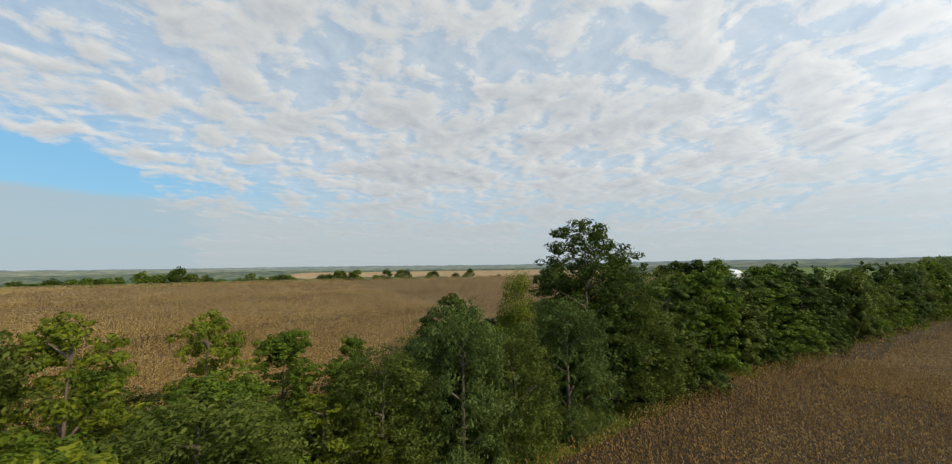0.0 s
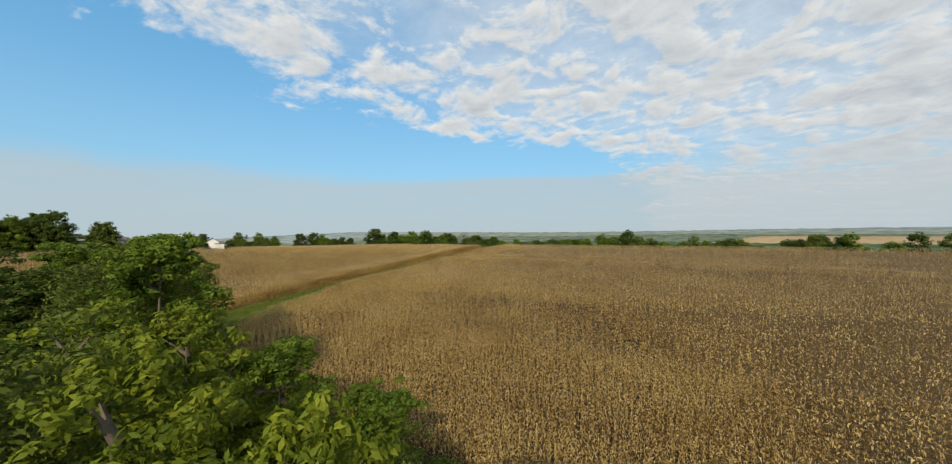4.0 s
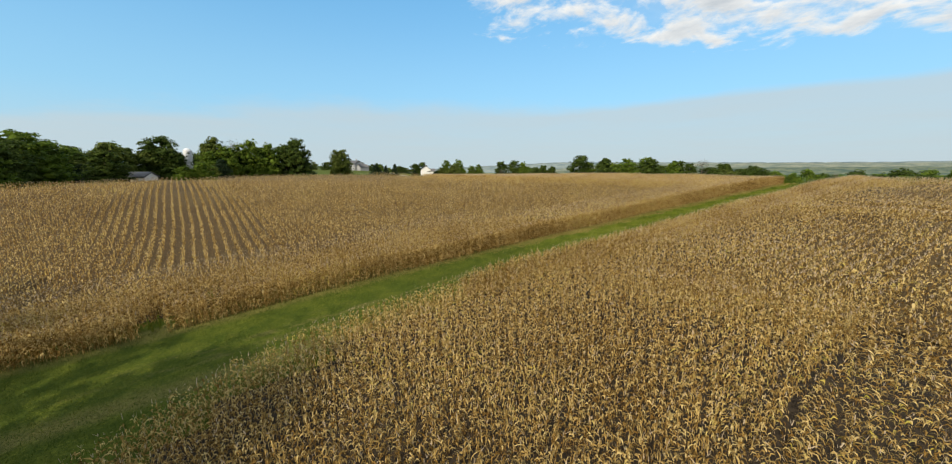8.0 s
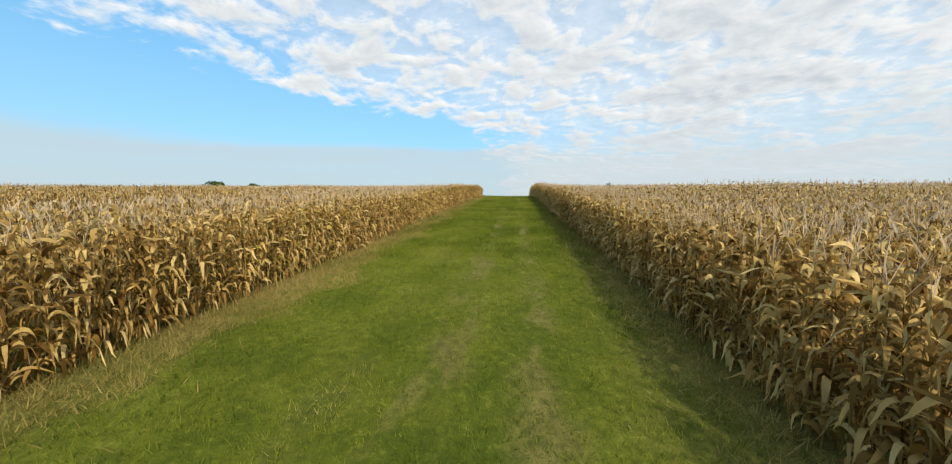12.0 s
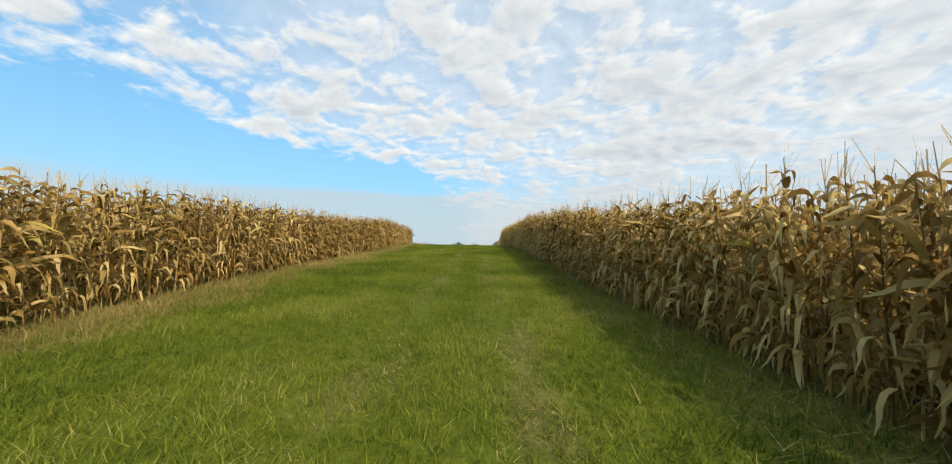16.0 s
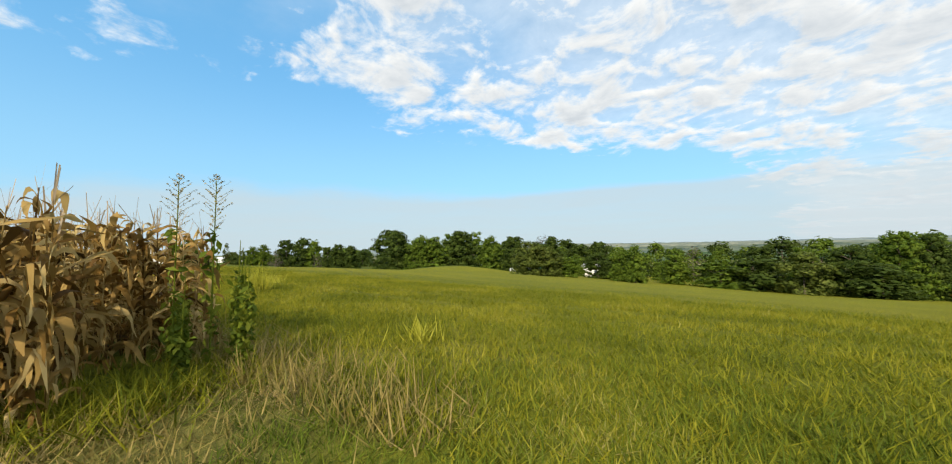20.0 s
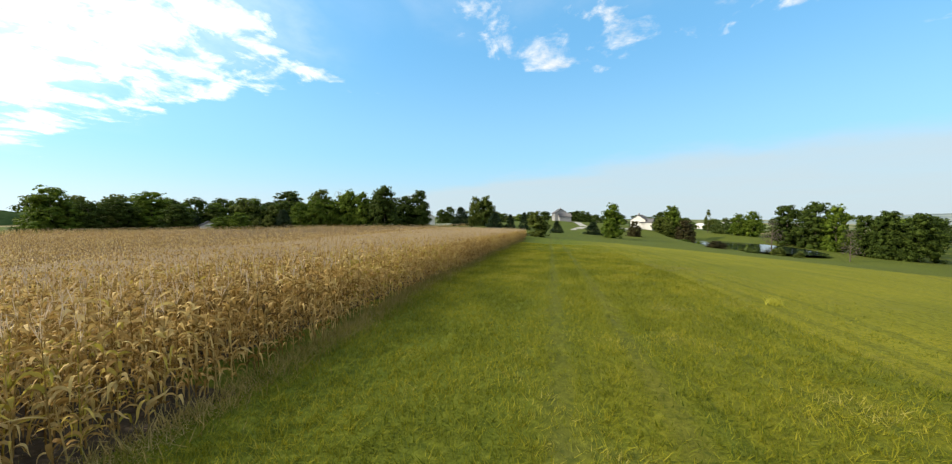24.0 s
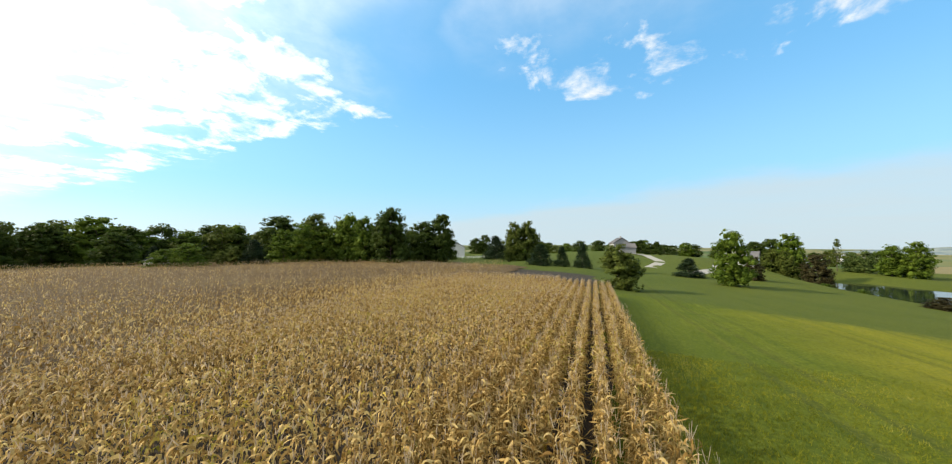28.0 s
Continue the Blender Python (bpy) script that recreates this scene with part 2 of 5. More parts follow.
def build_grass(k, b):
    p = place(k)
    x, y, z = k.xyz(p)
    broad = k.noise(p, 0.08, 4.0)
    mid = k.noise(p, 0.7, 5.0, 0.6)
    fine = k.noise(p, 24.0, 4.0, 0.7)
    blades = k.noise(k.vec("MULTIPLY", p, (1.0, 0.45, 1.0)), 85.0, 3.0, 0.7)
    col = k.mix(k.step(broad, 0.35, 0.68), (0.138, 0.143, 0.012), (0.238, 0.215, 0.018))
    col = k.mix(k.math("MULTIPLY", k.step(mid, 0.52, 0.78), 0.6), col, (0.168, 0.152, 0.048))
    col = k.mix(k.math("MULTIPLY", k.step(y, 5.0, -6.0), 0.75), col, k.mix(k.step(mid, 0.3, 0.7), (0.070, 0.105, 0.009), (0.120, 0.152, 0.015)))
    # shade among the grass at the lane's foot, painted as a darker green
    col = k.mix(k.math("MULTIPLY", k.step(y, -62.0, -84.0), 0.7), col, k.mix(k.step(mid, 0.3, 0.7), (0.028, 0.050, 0.007), (0.098, 0.112, 0.016)))
    # dry margins along the crop, bare earth in the wheel tracks
    wob = k.math("MULTIPLY_ADD", mid, 1.4, -0.7)
    side = k.math("ABSOLUTE", k.math("ADD", x, wob))
    lane = k.math("MULTIPLY", k.step(k.math("MAXIMUM", k.math("MULTIPLY_ADD", x, -1.0, wob), k.math("MULTIPLY_ADD", x, 0.8, wob)), 2.7, 4.2), k.step(side, 6.5, 5.4))
    lane = k.math("MULTIPLY", lane, k.step(y, 6.0, -2.0))
    col = k.mix(k.math("MULTIPLY", lane, 0.8), col, (0.192, 0.160, 0.052))
    patch = k.noise(k.vec("MULTIPLY", p, (1.0, 0.4, 1.0)), 1.3, 4.0, 0.6)
    worn = k.math("MULTIPLY", k.step(k.math("ABSOLUTE", k.math("SUBTRACT", k.math("ABSOLUTE", k.math("SUBTRACT", x, 1.75)), 0.75)), 0.7, 0.1), k.step(patch, 0.46, 0.62))
    on_lane = k.math("MULTIPLY", k.step(y, 2.0, -4.0), k.step(y, -120.0, -104.0))
    worn = k.math("MULTIPLY", worn, on_lane)
    col = k.mix(k.math("MULTIPLY", worn, 0.65), col, (0.22, 0.18, 0.065))
    v = k.math("ADD", k.math("ADD", k.math("MULTIPLY", x, -0.1305), k.math("MULTIPLY", y, 0.9914)), k.math("MULTIPLY_ADD", wob, 0.35, -0.65))
    along = k.math("ADD", k.math("MULTIPLY", x, -0.9914), k.math("MULTIPLY", y, -0.1305))
    swath = k.noise(k.join(v, k.math("MULTIPLY", along, 0.07), 0.0), 0.55, 4.0, 0.6)
    open_hay = k.step(y, -6.0, 5.0)
    open_hay = k.math("MAXIMUM", open_hay, k.step(x, -6.0, -9.0))
    col = k.mix(k.math("MULTIPLY", k.math("MULTIPLY", k.step(swath, 0.50, 0.36), open_hay), 0.32), col, (0.085, 0.125, 0.012))
    col = k.mix(k.math("MULTIPLY", k.math("MULTIPLY", k.step(swath, 0.54, 0.68), open_hay), 0.3), col, (0.27, 0.265, 0.02))
    specks = k.noise(p, 2.6, 5.0, 0.7)
    col = k.mix(k.math("MULTIPLY", k.math("MULTIPLY", k.step(specks, 0.50, 0.34), open_hay), 0.25), col, (0.070, 0.105, 0.012))
    lumps = k.noise(p, 0.9, 4.0, 0.65)
    col = k.mix(k.math("MULTIPLY", k.math("MULTIPLY", k.step(lumps, 0.42, 0.30), open_hay), 0.18), col, (0.09, 0.12, 0.016))
    ripe = k.math("MULTIPLY", k.math("MULTIPLY", k.step(v, 7.0, 34.0), open_hay), k.math("MULTIPLY_ADD", mid, 0.6, 0.25))
    col = k.mix(ripe, col, (0.235, 0.225, 0.018))
    west = k.step(x, -4.0, -14.0)
    # darker green band beside the second edge, fading out nine metres off
    margin = k.math("MULTIPLY", k.math("MULTIPLY", k.step(v, 9.0, 4.0), west), k.math("MULTIPLY_ADD", mid, 0.5, 0.3))
    col = k.mix(margin, col, (0.088, 0.112, 0.015))
    lawn = k.step(k.math("ADD", k.math("ADD", x, k.math("MULTIPLY", y, -0.55)), k.math("MULTIPLY_ADD", mid, 8.0, -4.0)), -119.0, -124.0)
    lawn = k.math("MULTIPLY", lawn, open_hay)
    col = k.mix(k.math("MULTIPLY", lawn, 0.85), col, k.mix(broad, (0.062, 0.088, 0.018), (0.100, 0.120, 0.024)))
    rounds = k.noise(k.join(k.math("MULTIPLY", v, 1.0), k.math("MULTIPLY", along, 0.02), 3.0), 1.6, 2.0, 0.5)
    rounds = k.math("MULTIPLY", k.math("MULTIPLY", k.step(rounds, 0.46, 0.36), west), 0.35)
    col = k.mix(rounds, col, (0.060, 0.085, 0.014))
    track = None
    for at in (6.2, 8.1):
        one = k.step(k.math("ABSOLUTE", k.math("SUBTRACT", v, at)), 0.42, 0.1)
        track = one if track is None else k.math("MAXIMUM", track, one)
    slant = k.math("ADD", k.math("ADD", k.math("MULTIPLY", x, 0.377), k.math("MULTIPLY", y, 0.926)), k.math("MULTIPLY", wob, 0.3))
    for at in (2.5, 4.3):
        track = k.math("MAXIMUM", track, k.step(k.math("ABSOLUTE", k.math("SUBTRACT", slant, at)), 0.4, 0.08))
    bare = k.math("ADD", k.math("POWER", k.math("MULTIPLY", k.math("ADD", x, 63.0), 0.22), 2.0), k.math("POWER", k.math("MULTIPLY", k.math("SUBTRACT", y, 7.5), 0.3), 2.0))
    bare = k.math("MULTIPLY", k.step(bare, 1.2, 0.1), k.step(mid, 0.35, 0.62))
    col = k.mix(k.math("MULTIPLY", bare, 0.6), col, (0.120, 0.100, 0.045))
    for at in (-0.2, 1.0, 2.5):
        one = k.math("MULTIPLY", k.step(k.math("ABSOLUTE", k.math("SUBTRACT", k.math("MULTIPLY_ADD", wob, 0.3, x), at)), 0.5, 0.1), on_lane)
        one = k.math("MULTIPLY", one, k.step(mid, 0.42, 0.62))
        track = k.math("MAXIMUM", k.math("MULTIPLY", track, west) if at < 0 else track, one)
    col = k.mix(k.math("MULTIPLY", k.math("MULTIPLY", track, k.step(patch, 0.25, 0.55)), 0.4), col, (0.066, 0.064, 0.020))
    # low spots of the bump noise painted darker, as shade between the blades
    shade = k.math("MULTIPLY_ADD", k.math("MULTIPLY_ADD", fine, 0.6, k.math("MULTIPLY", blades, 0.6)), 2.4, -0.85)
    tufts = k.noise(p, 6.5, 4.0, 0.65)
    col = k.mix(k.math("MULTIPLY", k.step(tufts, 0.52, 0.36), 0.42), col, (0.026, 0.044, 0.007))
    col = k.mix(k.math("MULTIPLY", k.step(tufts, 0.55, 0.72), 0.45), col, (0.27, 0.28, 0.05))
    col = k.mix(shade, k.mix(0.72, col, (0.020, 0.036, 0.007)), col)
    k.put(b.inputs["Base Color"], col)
    bump(k, b, k.math("ADD", k.math("ADD", fine, blades), k.math("MULTIPLY", tufts, 0.8)), 0.5, 0.04)


def build_canopy_gap_shade(k, b):
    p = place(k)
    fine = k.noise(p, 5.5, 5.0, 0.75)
    # brown leaf tones, with the shade between the plants painted in as dark
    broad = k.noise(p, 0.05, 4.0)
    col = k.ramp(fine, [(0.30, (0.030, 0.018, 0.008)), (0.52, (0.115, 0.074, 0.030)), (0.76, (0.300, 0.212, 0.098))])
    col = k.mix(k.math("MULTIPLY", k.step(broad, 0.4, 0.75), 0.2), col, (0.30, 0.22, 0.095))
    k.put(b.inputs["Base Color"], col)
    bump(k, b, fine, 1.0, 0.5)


def build_far(k, b):
    """Distant farmland: patches of crop, pasture and wood; the air's paling is in the colours."""
    p = place(k)
    x, y, z = k.xyz(p)
    v = k.t.nodes.new("ShaderNodeTexVoronoi")
    k.put(v.inputs["Vector"], k.join(k.math("MULTIPLY", x, 0.004), k.math("MULTIPLY", y, 0.0055), 0.0))
    v.inputs["Scale"].default_value = 1.0
    r = k.xyz(v.outputs["Color"])[0]
    col = k.ramp(r, [(0.0, (0.05, 0.09, 0.03)), (0.3, (0.10, 0.15, 0.04)), (0.55, (0.28, 0.22, 0.11)), (0.8, (0.09, 0.14, 0.05)), (1.0, (0.33, 0.27, 0.15))])
    col = k.mix(k.noise(p, 0.15, 5.0), k.mix(0.5, col, (0.02, 0.03, 0.01)), col)
    k.put(b.inputs["Base Color"], col)


M_SOIL, M_GRASS, M_FAR = material("soil", build_soil, 0.95), material("mown_grass", build_grass, 0.95, 0.06), material("far_land", build_far, 0.95, 0.1)
M_CANOPY_GAP_SHADE = material("corn_canopy", build_canopy_gap_shade, 0.8, 0.15)


def plain(a, b, scale=6.0, height=0.3, dist=0.02):
    def build(k, s):
        p = place(k)
        n = k.noise(p, scale, 5.0, 0.65)
        k.put(s.inputs["Base Color"], k.mix(n, a, b))
        bump(k, s, n, height, dist)
    return build


M_BARK = material("bark", plain((0.05, 0.04, 0.03), (0.16, 0.13, 0.10), 9.0, 0.8, 0.05), 0.9)
M_HAY = material("hay_blade", leafy([(0.0, (0.040, 0.070, 0.007)), (0.45, (0.155, 0.170, 0.012)), (0.85, (0.290, 0.268, 0.024)), (1.0, (0.38, 0.34, 0.10))], 0.3, 0.6, 0.35, 0.4), 0.65, 0.1)
M_BLADE = material("grass_blade", leafy([(0.0, (0.028, 0.052, 0.006)), (0.4, (0.090, 0.132, 0.012)), (0.8, (0.185, 0.212, 0.024)), (1.0, (0.34, 0.30, 0.11))], 0.3, 0.6, 0.35, 0.45), 0.65, 0.1)

# ---------------------------------------------------------------- land
KNOTS = [(-4000, -40), (-900, -24), (-400, -17), (-250, -14.5), (-180, -12.3), (-140, -10.4), (-115, -8.7), (-87, -5.9), (-57, -3.6), (-32, -1.85),
         (-10, -0.45), (0, -0.1), (12, -0.3), (40, -2.0), (84, -5.9), (150, -9.5), (400, -16), (900, -26), (4000, -45)]
KY, KZ = np.array([a for a, _ in KNOTS], float), np.array([b for _, b in KNOTS], float)
KD = np.diff(KZ) / np.diff(KY)
KM = np.concatenate([[KD[0]], (KD[1:] + KD[:-1]) / 2, [KD[-1]]])
EDGE = radians(97.5)                                  # heading of the field's second edge
ED = np.array([-math.sin(EDGE), math.cos(EDGE)])
EN = np.array([ED[1], -ED[0]])
LANE = 5.0                                           # half the lane's width


def north(x, y):
    """How far a point lies beyond the brow that the second edge follows."""
    x, y = np.asarray(x, float), np.asarray(y, float)
    left = EN[0] * (x + LANE) + EN[1] * y
    w = np.clip((-x + 5) / 20, 0, 1)
    w = w * w * (3 - 2 * w)
    return left * w + y * (1 - w)


def land(x, y):
    v = np.clip(north(x, y), -3999, 3999)
    i = np.clip(np.searchsorted(KY, v) - 1, 0, len(KY) - 2)
    h = KY[i + 1] - KY[i]
    s = (v - KY[i]) / h
    z = (2 * s**3 - 3 * s**2 + 1) * KZ[i] + (s**3 - 2 * s**2 + s) * h * KM[i] + (3 * s**2 - 2 * s**3) * KZ[i + 1] + (s**3 - s**2) * h * KM[i + 1]
    x, y = np.asarray(x, float), np.asarray(y, float)
    # the brow sinks westward to the pond, and rises again to the houses
    sink = np.clip((-x - 50) / 110, 0, 1) * 3.5 * np.clip((270 + x) / 70, 0, 1) - np.clip((-230 - x) / 60, 0, 1) * 0.5
    z = z - sink * np.clip((v + 25) / 30, 0, 1) * np.clip((260 - v) / 100, 0, 1)
    # a knoll in the hay field, and a steeper fall straight beyond the lane
    z = z + 3.5 * np.exp(-((x + 85) ** 2 + (y - 80) ** 2) / 400)
    z = z - 1.5 * np.clip((x + 40) / 35, 0, 1) * np.clip(v / 38, 0, 1) * np.clip((250 - v) / 100, 0, 1)
    # bowl of the pond
    p, q = (x + 212) * 0.977 + (y - 60) * 0.21, (60 - y) * -0.977 - (x + 212) * 0.21
    r = np.clip((1.9 - np.hypot(p / 44, q / 14)) / 0.9, 0, 1)
    z = z + (-10.6 - z) * r * r * (3 - 2 * r)
    # the land beyond the field's west end lies higher
    w = np.clip((-x - 20) / 60, 0, 1)
    w = w * w * (3 - 2 * w) * np.clip(-v / 25, 0, 1)
    z = z * (1 - w) + w * np.maximum(z, -1.9)
    # two low terrace banks across the right field
    bank = np.clip((x - 7) / 10, 0, 1) * np.clip((330 - x) / 20, 0, 1)
    z = z + bank * (0.6 * np.exp(-((y + 85) / 2.6) ** 2) + 0.6 * np.exp(-((y + 51 + 0.04 * (x - 60)) / 3.0) ** 2))
    z = z + 0.06 * np.sin(0.31 * np.asarray(x) + 0.5) * np.sin(0.27 * np.asarray(y))
    return z


def mesh_of(name, verts, faces, mats=(), smooth=False):
    """A mesh from arrays: verts (n, 3), faces (m, 3 or 4)."""
    me = bpy.data.meshes.new(name)
    verts, faces = np.ascontiguousarray(verts, np.float32), np.ascontiguousarray(faces, np.int32)
    me.vertices.add(len(verts))
    me.vertices.foreach_set("co", verts.ravel())
    me.loops.add(faces.size)
    me.loops.foreach_set("vertex_index", faces.ravel())
    me.polygons.add(len(faces))
    me.polygons.foreach_set("loop_start", np.arange(0, faces.size, faces.shape[1], dtype=np.int32))
    if smooth:
        me.polygons.foreach_set("use_smooth", np.ones(len(faces), bool))
    for m in mats:
        me.materials.append(m)
    me.update(calc_edges=True)
    return me


def axis(lo, hi, step, far, grow=1.22):
    """Even steps from lo to hi, then ever wider ones out to far."""
    a = list(np.arange(lo, hi + 0.01, step))
    s, p = step, a[-1]
    while p < far:
        s *= grow
        p += s
        a.append(p)
    s, p = step, a[0]
    while p > -far:
        s *= grow
        p -= s
        a.insert(0, p)
    return np.array(a)


def in_right(x, y):
    """Inside the field beyond the lane's one side, with its rounded corner."""
    south = np.where(x < 27, -97 - np.sqrt(np.clip(22**2 - (np.clip(x, 5, 27) - 27) ** 2, 0, None)), -119 - 0.1 * (x - 27))
    return (x > LANE) & (y < 38) & (y > south) & (x < 330)


def in_left(x, y):
    v = EN[0] * (x + LANE) + EN[1] * y
    return (x < -LANE) & (v < 0) & (y > np.interp(x, [-165, -150, -120, -95, -60, -5], [-70, -112, -131, -147, -160, -129])) & (x > -163)


def hedge_front(x):
    """The line where the far field meets the hedge."""
    return -144.3 - np.maximum(x - 115, 0) * 0.14


def in_second(x, y):
    """The field on the far side of the hedge."""
    return (y < hedge_front(x)) & (x > 68) & (y > -500) & (x < 420)


def make_ground():
    gx, gy = axis(-120, 110, 2.0, 4200), axis(-200, 60, 2.0, 4200)
    X, Y = np.meshgrid(gx, gy)
    Z = land(X, Y)
    n = len(gx)
    v = np.stack([X.ravel(), Y.ravel(), Z.ravel()], 1)
    i = (np.arange(len(gy) - 1)[:, None] * n + np.arange(n - 1)).ravel()
    f = np.stack([i, i + 1, i + n + 1, i + n], 1)
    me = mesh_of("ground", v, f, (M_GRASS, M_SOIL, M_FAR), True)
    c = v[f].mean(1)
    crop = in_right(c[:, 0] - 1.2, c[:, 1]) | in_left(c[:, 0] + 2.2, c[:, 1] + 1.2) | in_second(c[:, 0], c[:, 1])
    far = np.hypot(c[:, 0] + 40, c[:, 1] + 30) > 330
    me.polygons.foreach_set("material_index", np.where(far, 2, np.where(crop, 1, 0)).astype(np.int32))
    return tagged(new("ground", me), "rolling farmland of mown green grass and bare field soil", "ground", kind="structure")


make_ground()

# ---------------------------------------------------------------- corn
RNG = np.random.default_rng(7)


def corn_mesh(name, x, y, leaves, segs, stalk, tassel, scale=1.0, wide=1.0, height=2.1, upright=0.3, mat=None, along=None):
    """Dry corn plants at x, y: drooping leaf strips on a stalk, with a tassel on top."""
    n = len(x)
    z0 = land(x, y)
    size = RNG.normal(1.0, 0.05, n).clip(0.86, 1.1) * scale * (1 + 0.05 * np.sin(x * 0.35) * np.sin(y * 0.21)) * (1 - 0.2 * np.exp(-((x + LANE) ** 2 + y**2) / 60))
    for at, bow in ((-79.5, 0.0040), (-40.5, 0.0012)):
        off = np.abs(y - at + bow * (x - 70) ** 2 * 0.35)
        size *= 1 + 0.16 * np.exp(-(off / 1.6) ** 2) * (x > 14)
    lean = RNG.normal(0, 0.05, (n, 2))
    V, F, count = [], [], 0
    L = leaves
    hl = (np.linspace(0.06, 0.93 if segs > 3 else 0.88, L)[None] + RNG.uniform(-0.05, 0.05, (n, L))).clip(0.05, 0.97) * height * size[:, None]
    az = (np.arange(L)[None] * math.pi + RNG.uniform(0, 6.28, (n, 1)) + RNG.normal(0, 0.6, (n, L)))
    if along is not None:
        az = np.arange(L)[None] * math.pi + along + RNG.normal(0, 0.55, (n, L))
    top_leaf = np.linspace(0, 1, L)[None]
    length = RNG.uniform(0.30, 0.70, (n, L)) * (1.0 - 0.4 * top_leaf ** 3) * scale
    # most leaves hang limp beside the stalk, the upper ones still stand out
    stiff = (RNG.uniform(0, 1, (n, L)) < upright * (0.35 + 0.9 * top_leaf)) * 1.0
    rise = RNG.uniform(0.55 if segs > 3 else 0.8, 1.42, (n, L))
    fall = np.where(stiff > 0, RNG.uniform(-0.9, 0.5, (n, L)), RNG.uniform(-1.75, -1.1, (n, L)))
    width = RNG.uniform(0.035, 0.085, (n, L)) * wide
    cuts = {1: (0, 1), 2: (0, 0.4, 1), 3: (0, 0.34, 0.6, 1), 4: (0, 0.26, 0.46, 0.72, 1), 6: (0, 0.18, 0.33, 0.46, 0.62, 0.8, 1)}[segs]
    turn = {1: (0.15,), 2: (0.0, 1.0), 3: (0.0, 0.6, 1.0), 4: (0.0, 0.45, 0.85, 1.0), 6: (0.0, 0.22, 0.55, 0.85, 1.0, 0.9)}[segs]
    s, piece = np.array(cuts), np.diff(cuts)
    ang = np.concatenate([rise[..., None], rise[..., None] + (fall - rise)[..., None] * np.array(turn)], -1)
    step = length[..., None] * piece
    # each leaf also swings to one side as it dries
    swing = az[..., None] + RNG.normal(0, 0.9, (n, L))[..., None] * (s[1:] - 0.2) * (segs > 3)
    flat = np.cos(ang[..., 1:]) * step
    dx = np.concatenate([np.zeros((n, L, 1)), np.cumsum(np.cos(swing) * flat, -1)], -1)
    dy = np.concatenate([np.zeros((n, L, 1)), np.cumsum(np.sin(swing) * flat, -1)], -1)
    dz = np.concatenate([np.zeros((n, L, 1)), np.cumsum(np.sin(ang[..., 1:]) * step, -1)], -1)
    twist = RNG.normal(0, 0.5, (n, L))[..., None] + RNG.normal(0, 1.4 if segs > 3 else 1.1, (n, L))[..., None] * s
    w = width[..., None] * np.sin(np.pi * (0.16 + 0.82 * s ** 0.8)) ** 0.9 * 0.5
    bx = x[:, None, None] + lean[:, 0, None, None] * hl[..., None] + dx
    by = y[:, None, None] + lean[:, 1, None, None] * hl[..., None] + dy
    bz = np.maximum(z0[:, None, None] + hl[..., None] + dz, z0[:, None, None] + 0.03)
    ox, oy, oz = -np.sin(az)[..., None] * np.cos(twist) * w, np.cos(az)[..., None] * np.cos(twist) * w, np.sin(twist) * w
    a = np.stack([bx - ox, by - oy, bz - oz], -1)
    b = np.stack([bx + ox, by + oy, bz + oz], -1)
    v = np.stack([a, b], 3).reshape(-1, 3)
    k = (np.arange(n * L) * (segs + 1) * 2)[:, None] + (np.arange(segs) * 2)[None]
    k = k.ravel()
    V.append(v)
    F.append(np.stack([k, k + 1, k + 3, k + 2], 1))
    count += len(v)
    if stalk:
        r = 0.014 * stalk
        t = np.stack([x, y, z0], 1)[:, None] + np.zeros((n, 6, 3))
        for j in range(3):
            d = np.array([math.cos(j * 2.094) * r, math.sin(j * 2.094) * r])
            t[:, j, :2] += d
            t[:, j + 3, :2] += d * 0.35 + lean * (height * size)[:, None]
            t[:, j + 3, 2] += height * size
        k = (count + np.arange(n) * 6)[:, None]
        q = np.concatenate([np.stack([k + j, k + (j + 1) % 3, k + 3 + (j + 1) % 3, k + 3 + j], -1) for j in range(3)], 1).reshape(-1, 4)
        V.append(t.reshape(-1, 3))
        F.append(q)
        count += n * 6
    if tassel:
        top = np.stack([x + lean[:, 0] * height * size, y + lean[:, 1] * height * size, z0 + height * size * 0.97], 1)
        m = tassel
        d = RNG.normal(0, 0.07, (n, m, 3))
        d[..., 2] = RNG.uniform(0.12, 0.36, (n, m)) if stalk else RNG.uniform(0.07, 0.22, (n, m))
        d[:, 0, :2] *= 0.3
        e = RNG.normal(0, 1, (n, m, 3)) * (0.0035 if stalk else 0.007 if segs > 1 else 0.014)
        p0 = top[:, None] + e
        p1 = top[:, None] - e
        p3 = top[:, None] + d
        v = np.stack([p0, p1, p3 - e * 0.6, p3 + e * 0.6], 2).reshape(-1, 3)
        k = count + np.arange(n * m) * 4
        V.append(v)
        F.append(np.stack([k, k + 1, k + 2, k + 3], 1))
        count += len(v)
        tops = (sum(len(q) for q in F[:-1]), len(F[-1]))
    if stalk:
        # dry ears in their husks, bent down, on one plant in three
        e = np.nonzero(RNG.uniform(0, 1, n) < 0.33)[0]
        m = len(e)
        a = RNG.uniform(0, 6.28, m)
        base = np.stack([x[e] + np.cos(a) * 0.03, y[e] + np.sin(a) * 0.03, z0[e] + RNG.uniform(0.8, 1.15, m)], 1)
        way = np.stack([np.cos(a) * 0.5, np.sin(a) * 0.5, RNG.uniform(-0.9, 0.6, m)], 1)
        way /= np.linalg.norm(way, axis=1)[:, None]
        u = np.stack([-np.sin(a), np.cos(a), 0 * a], 1)
        w = np.cross(way, u)
        ring = []
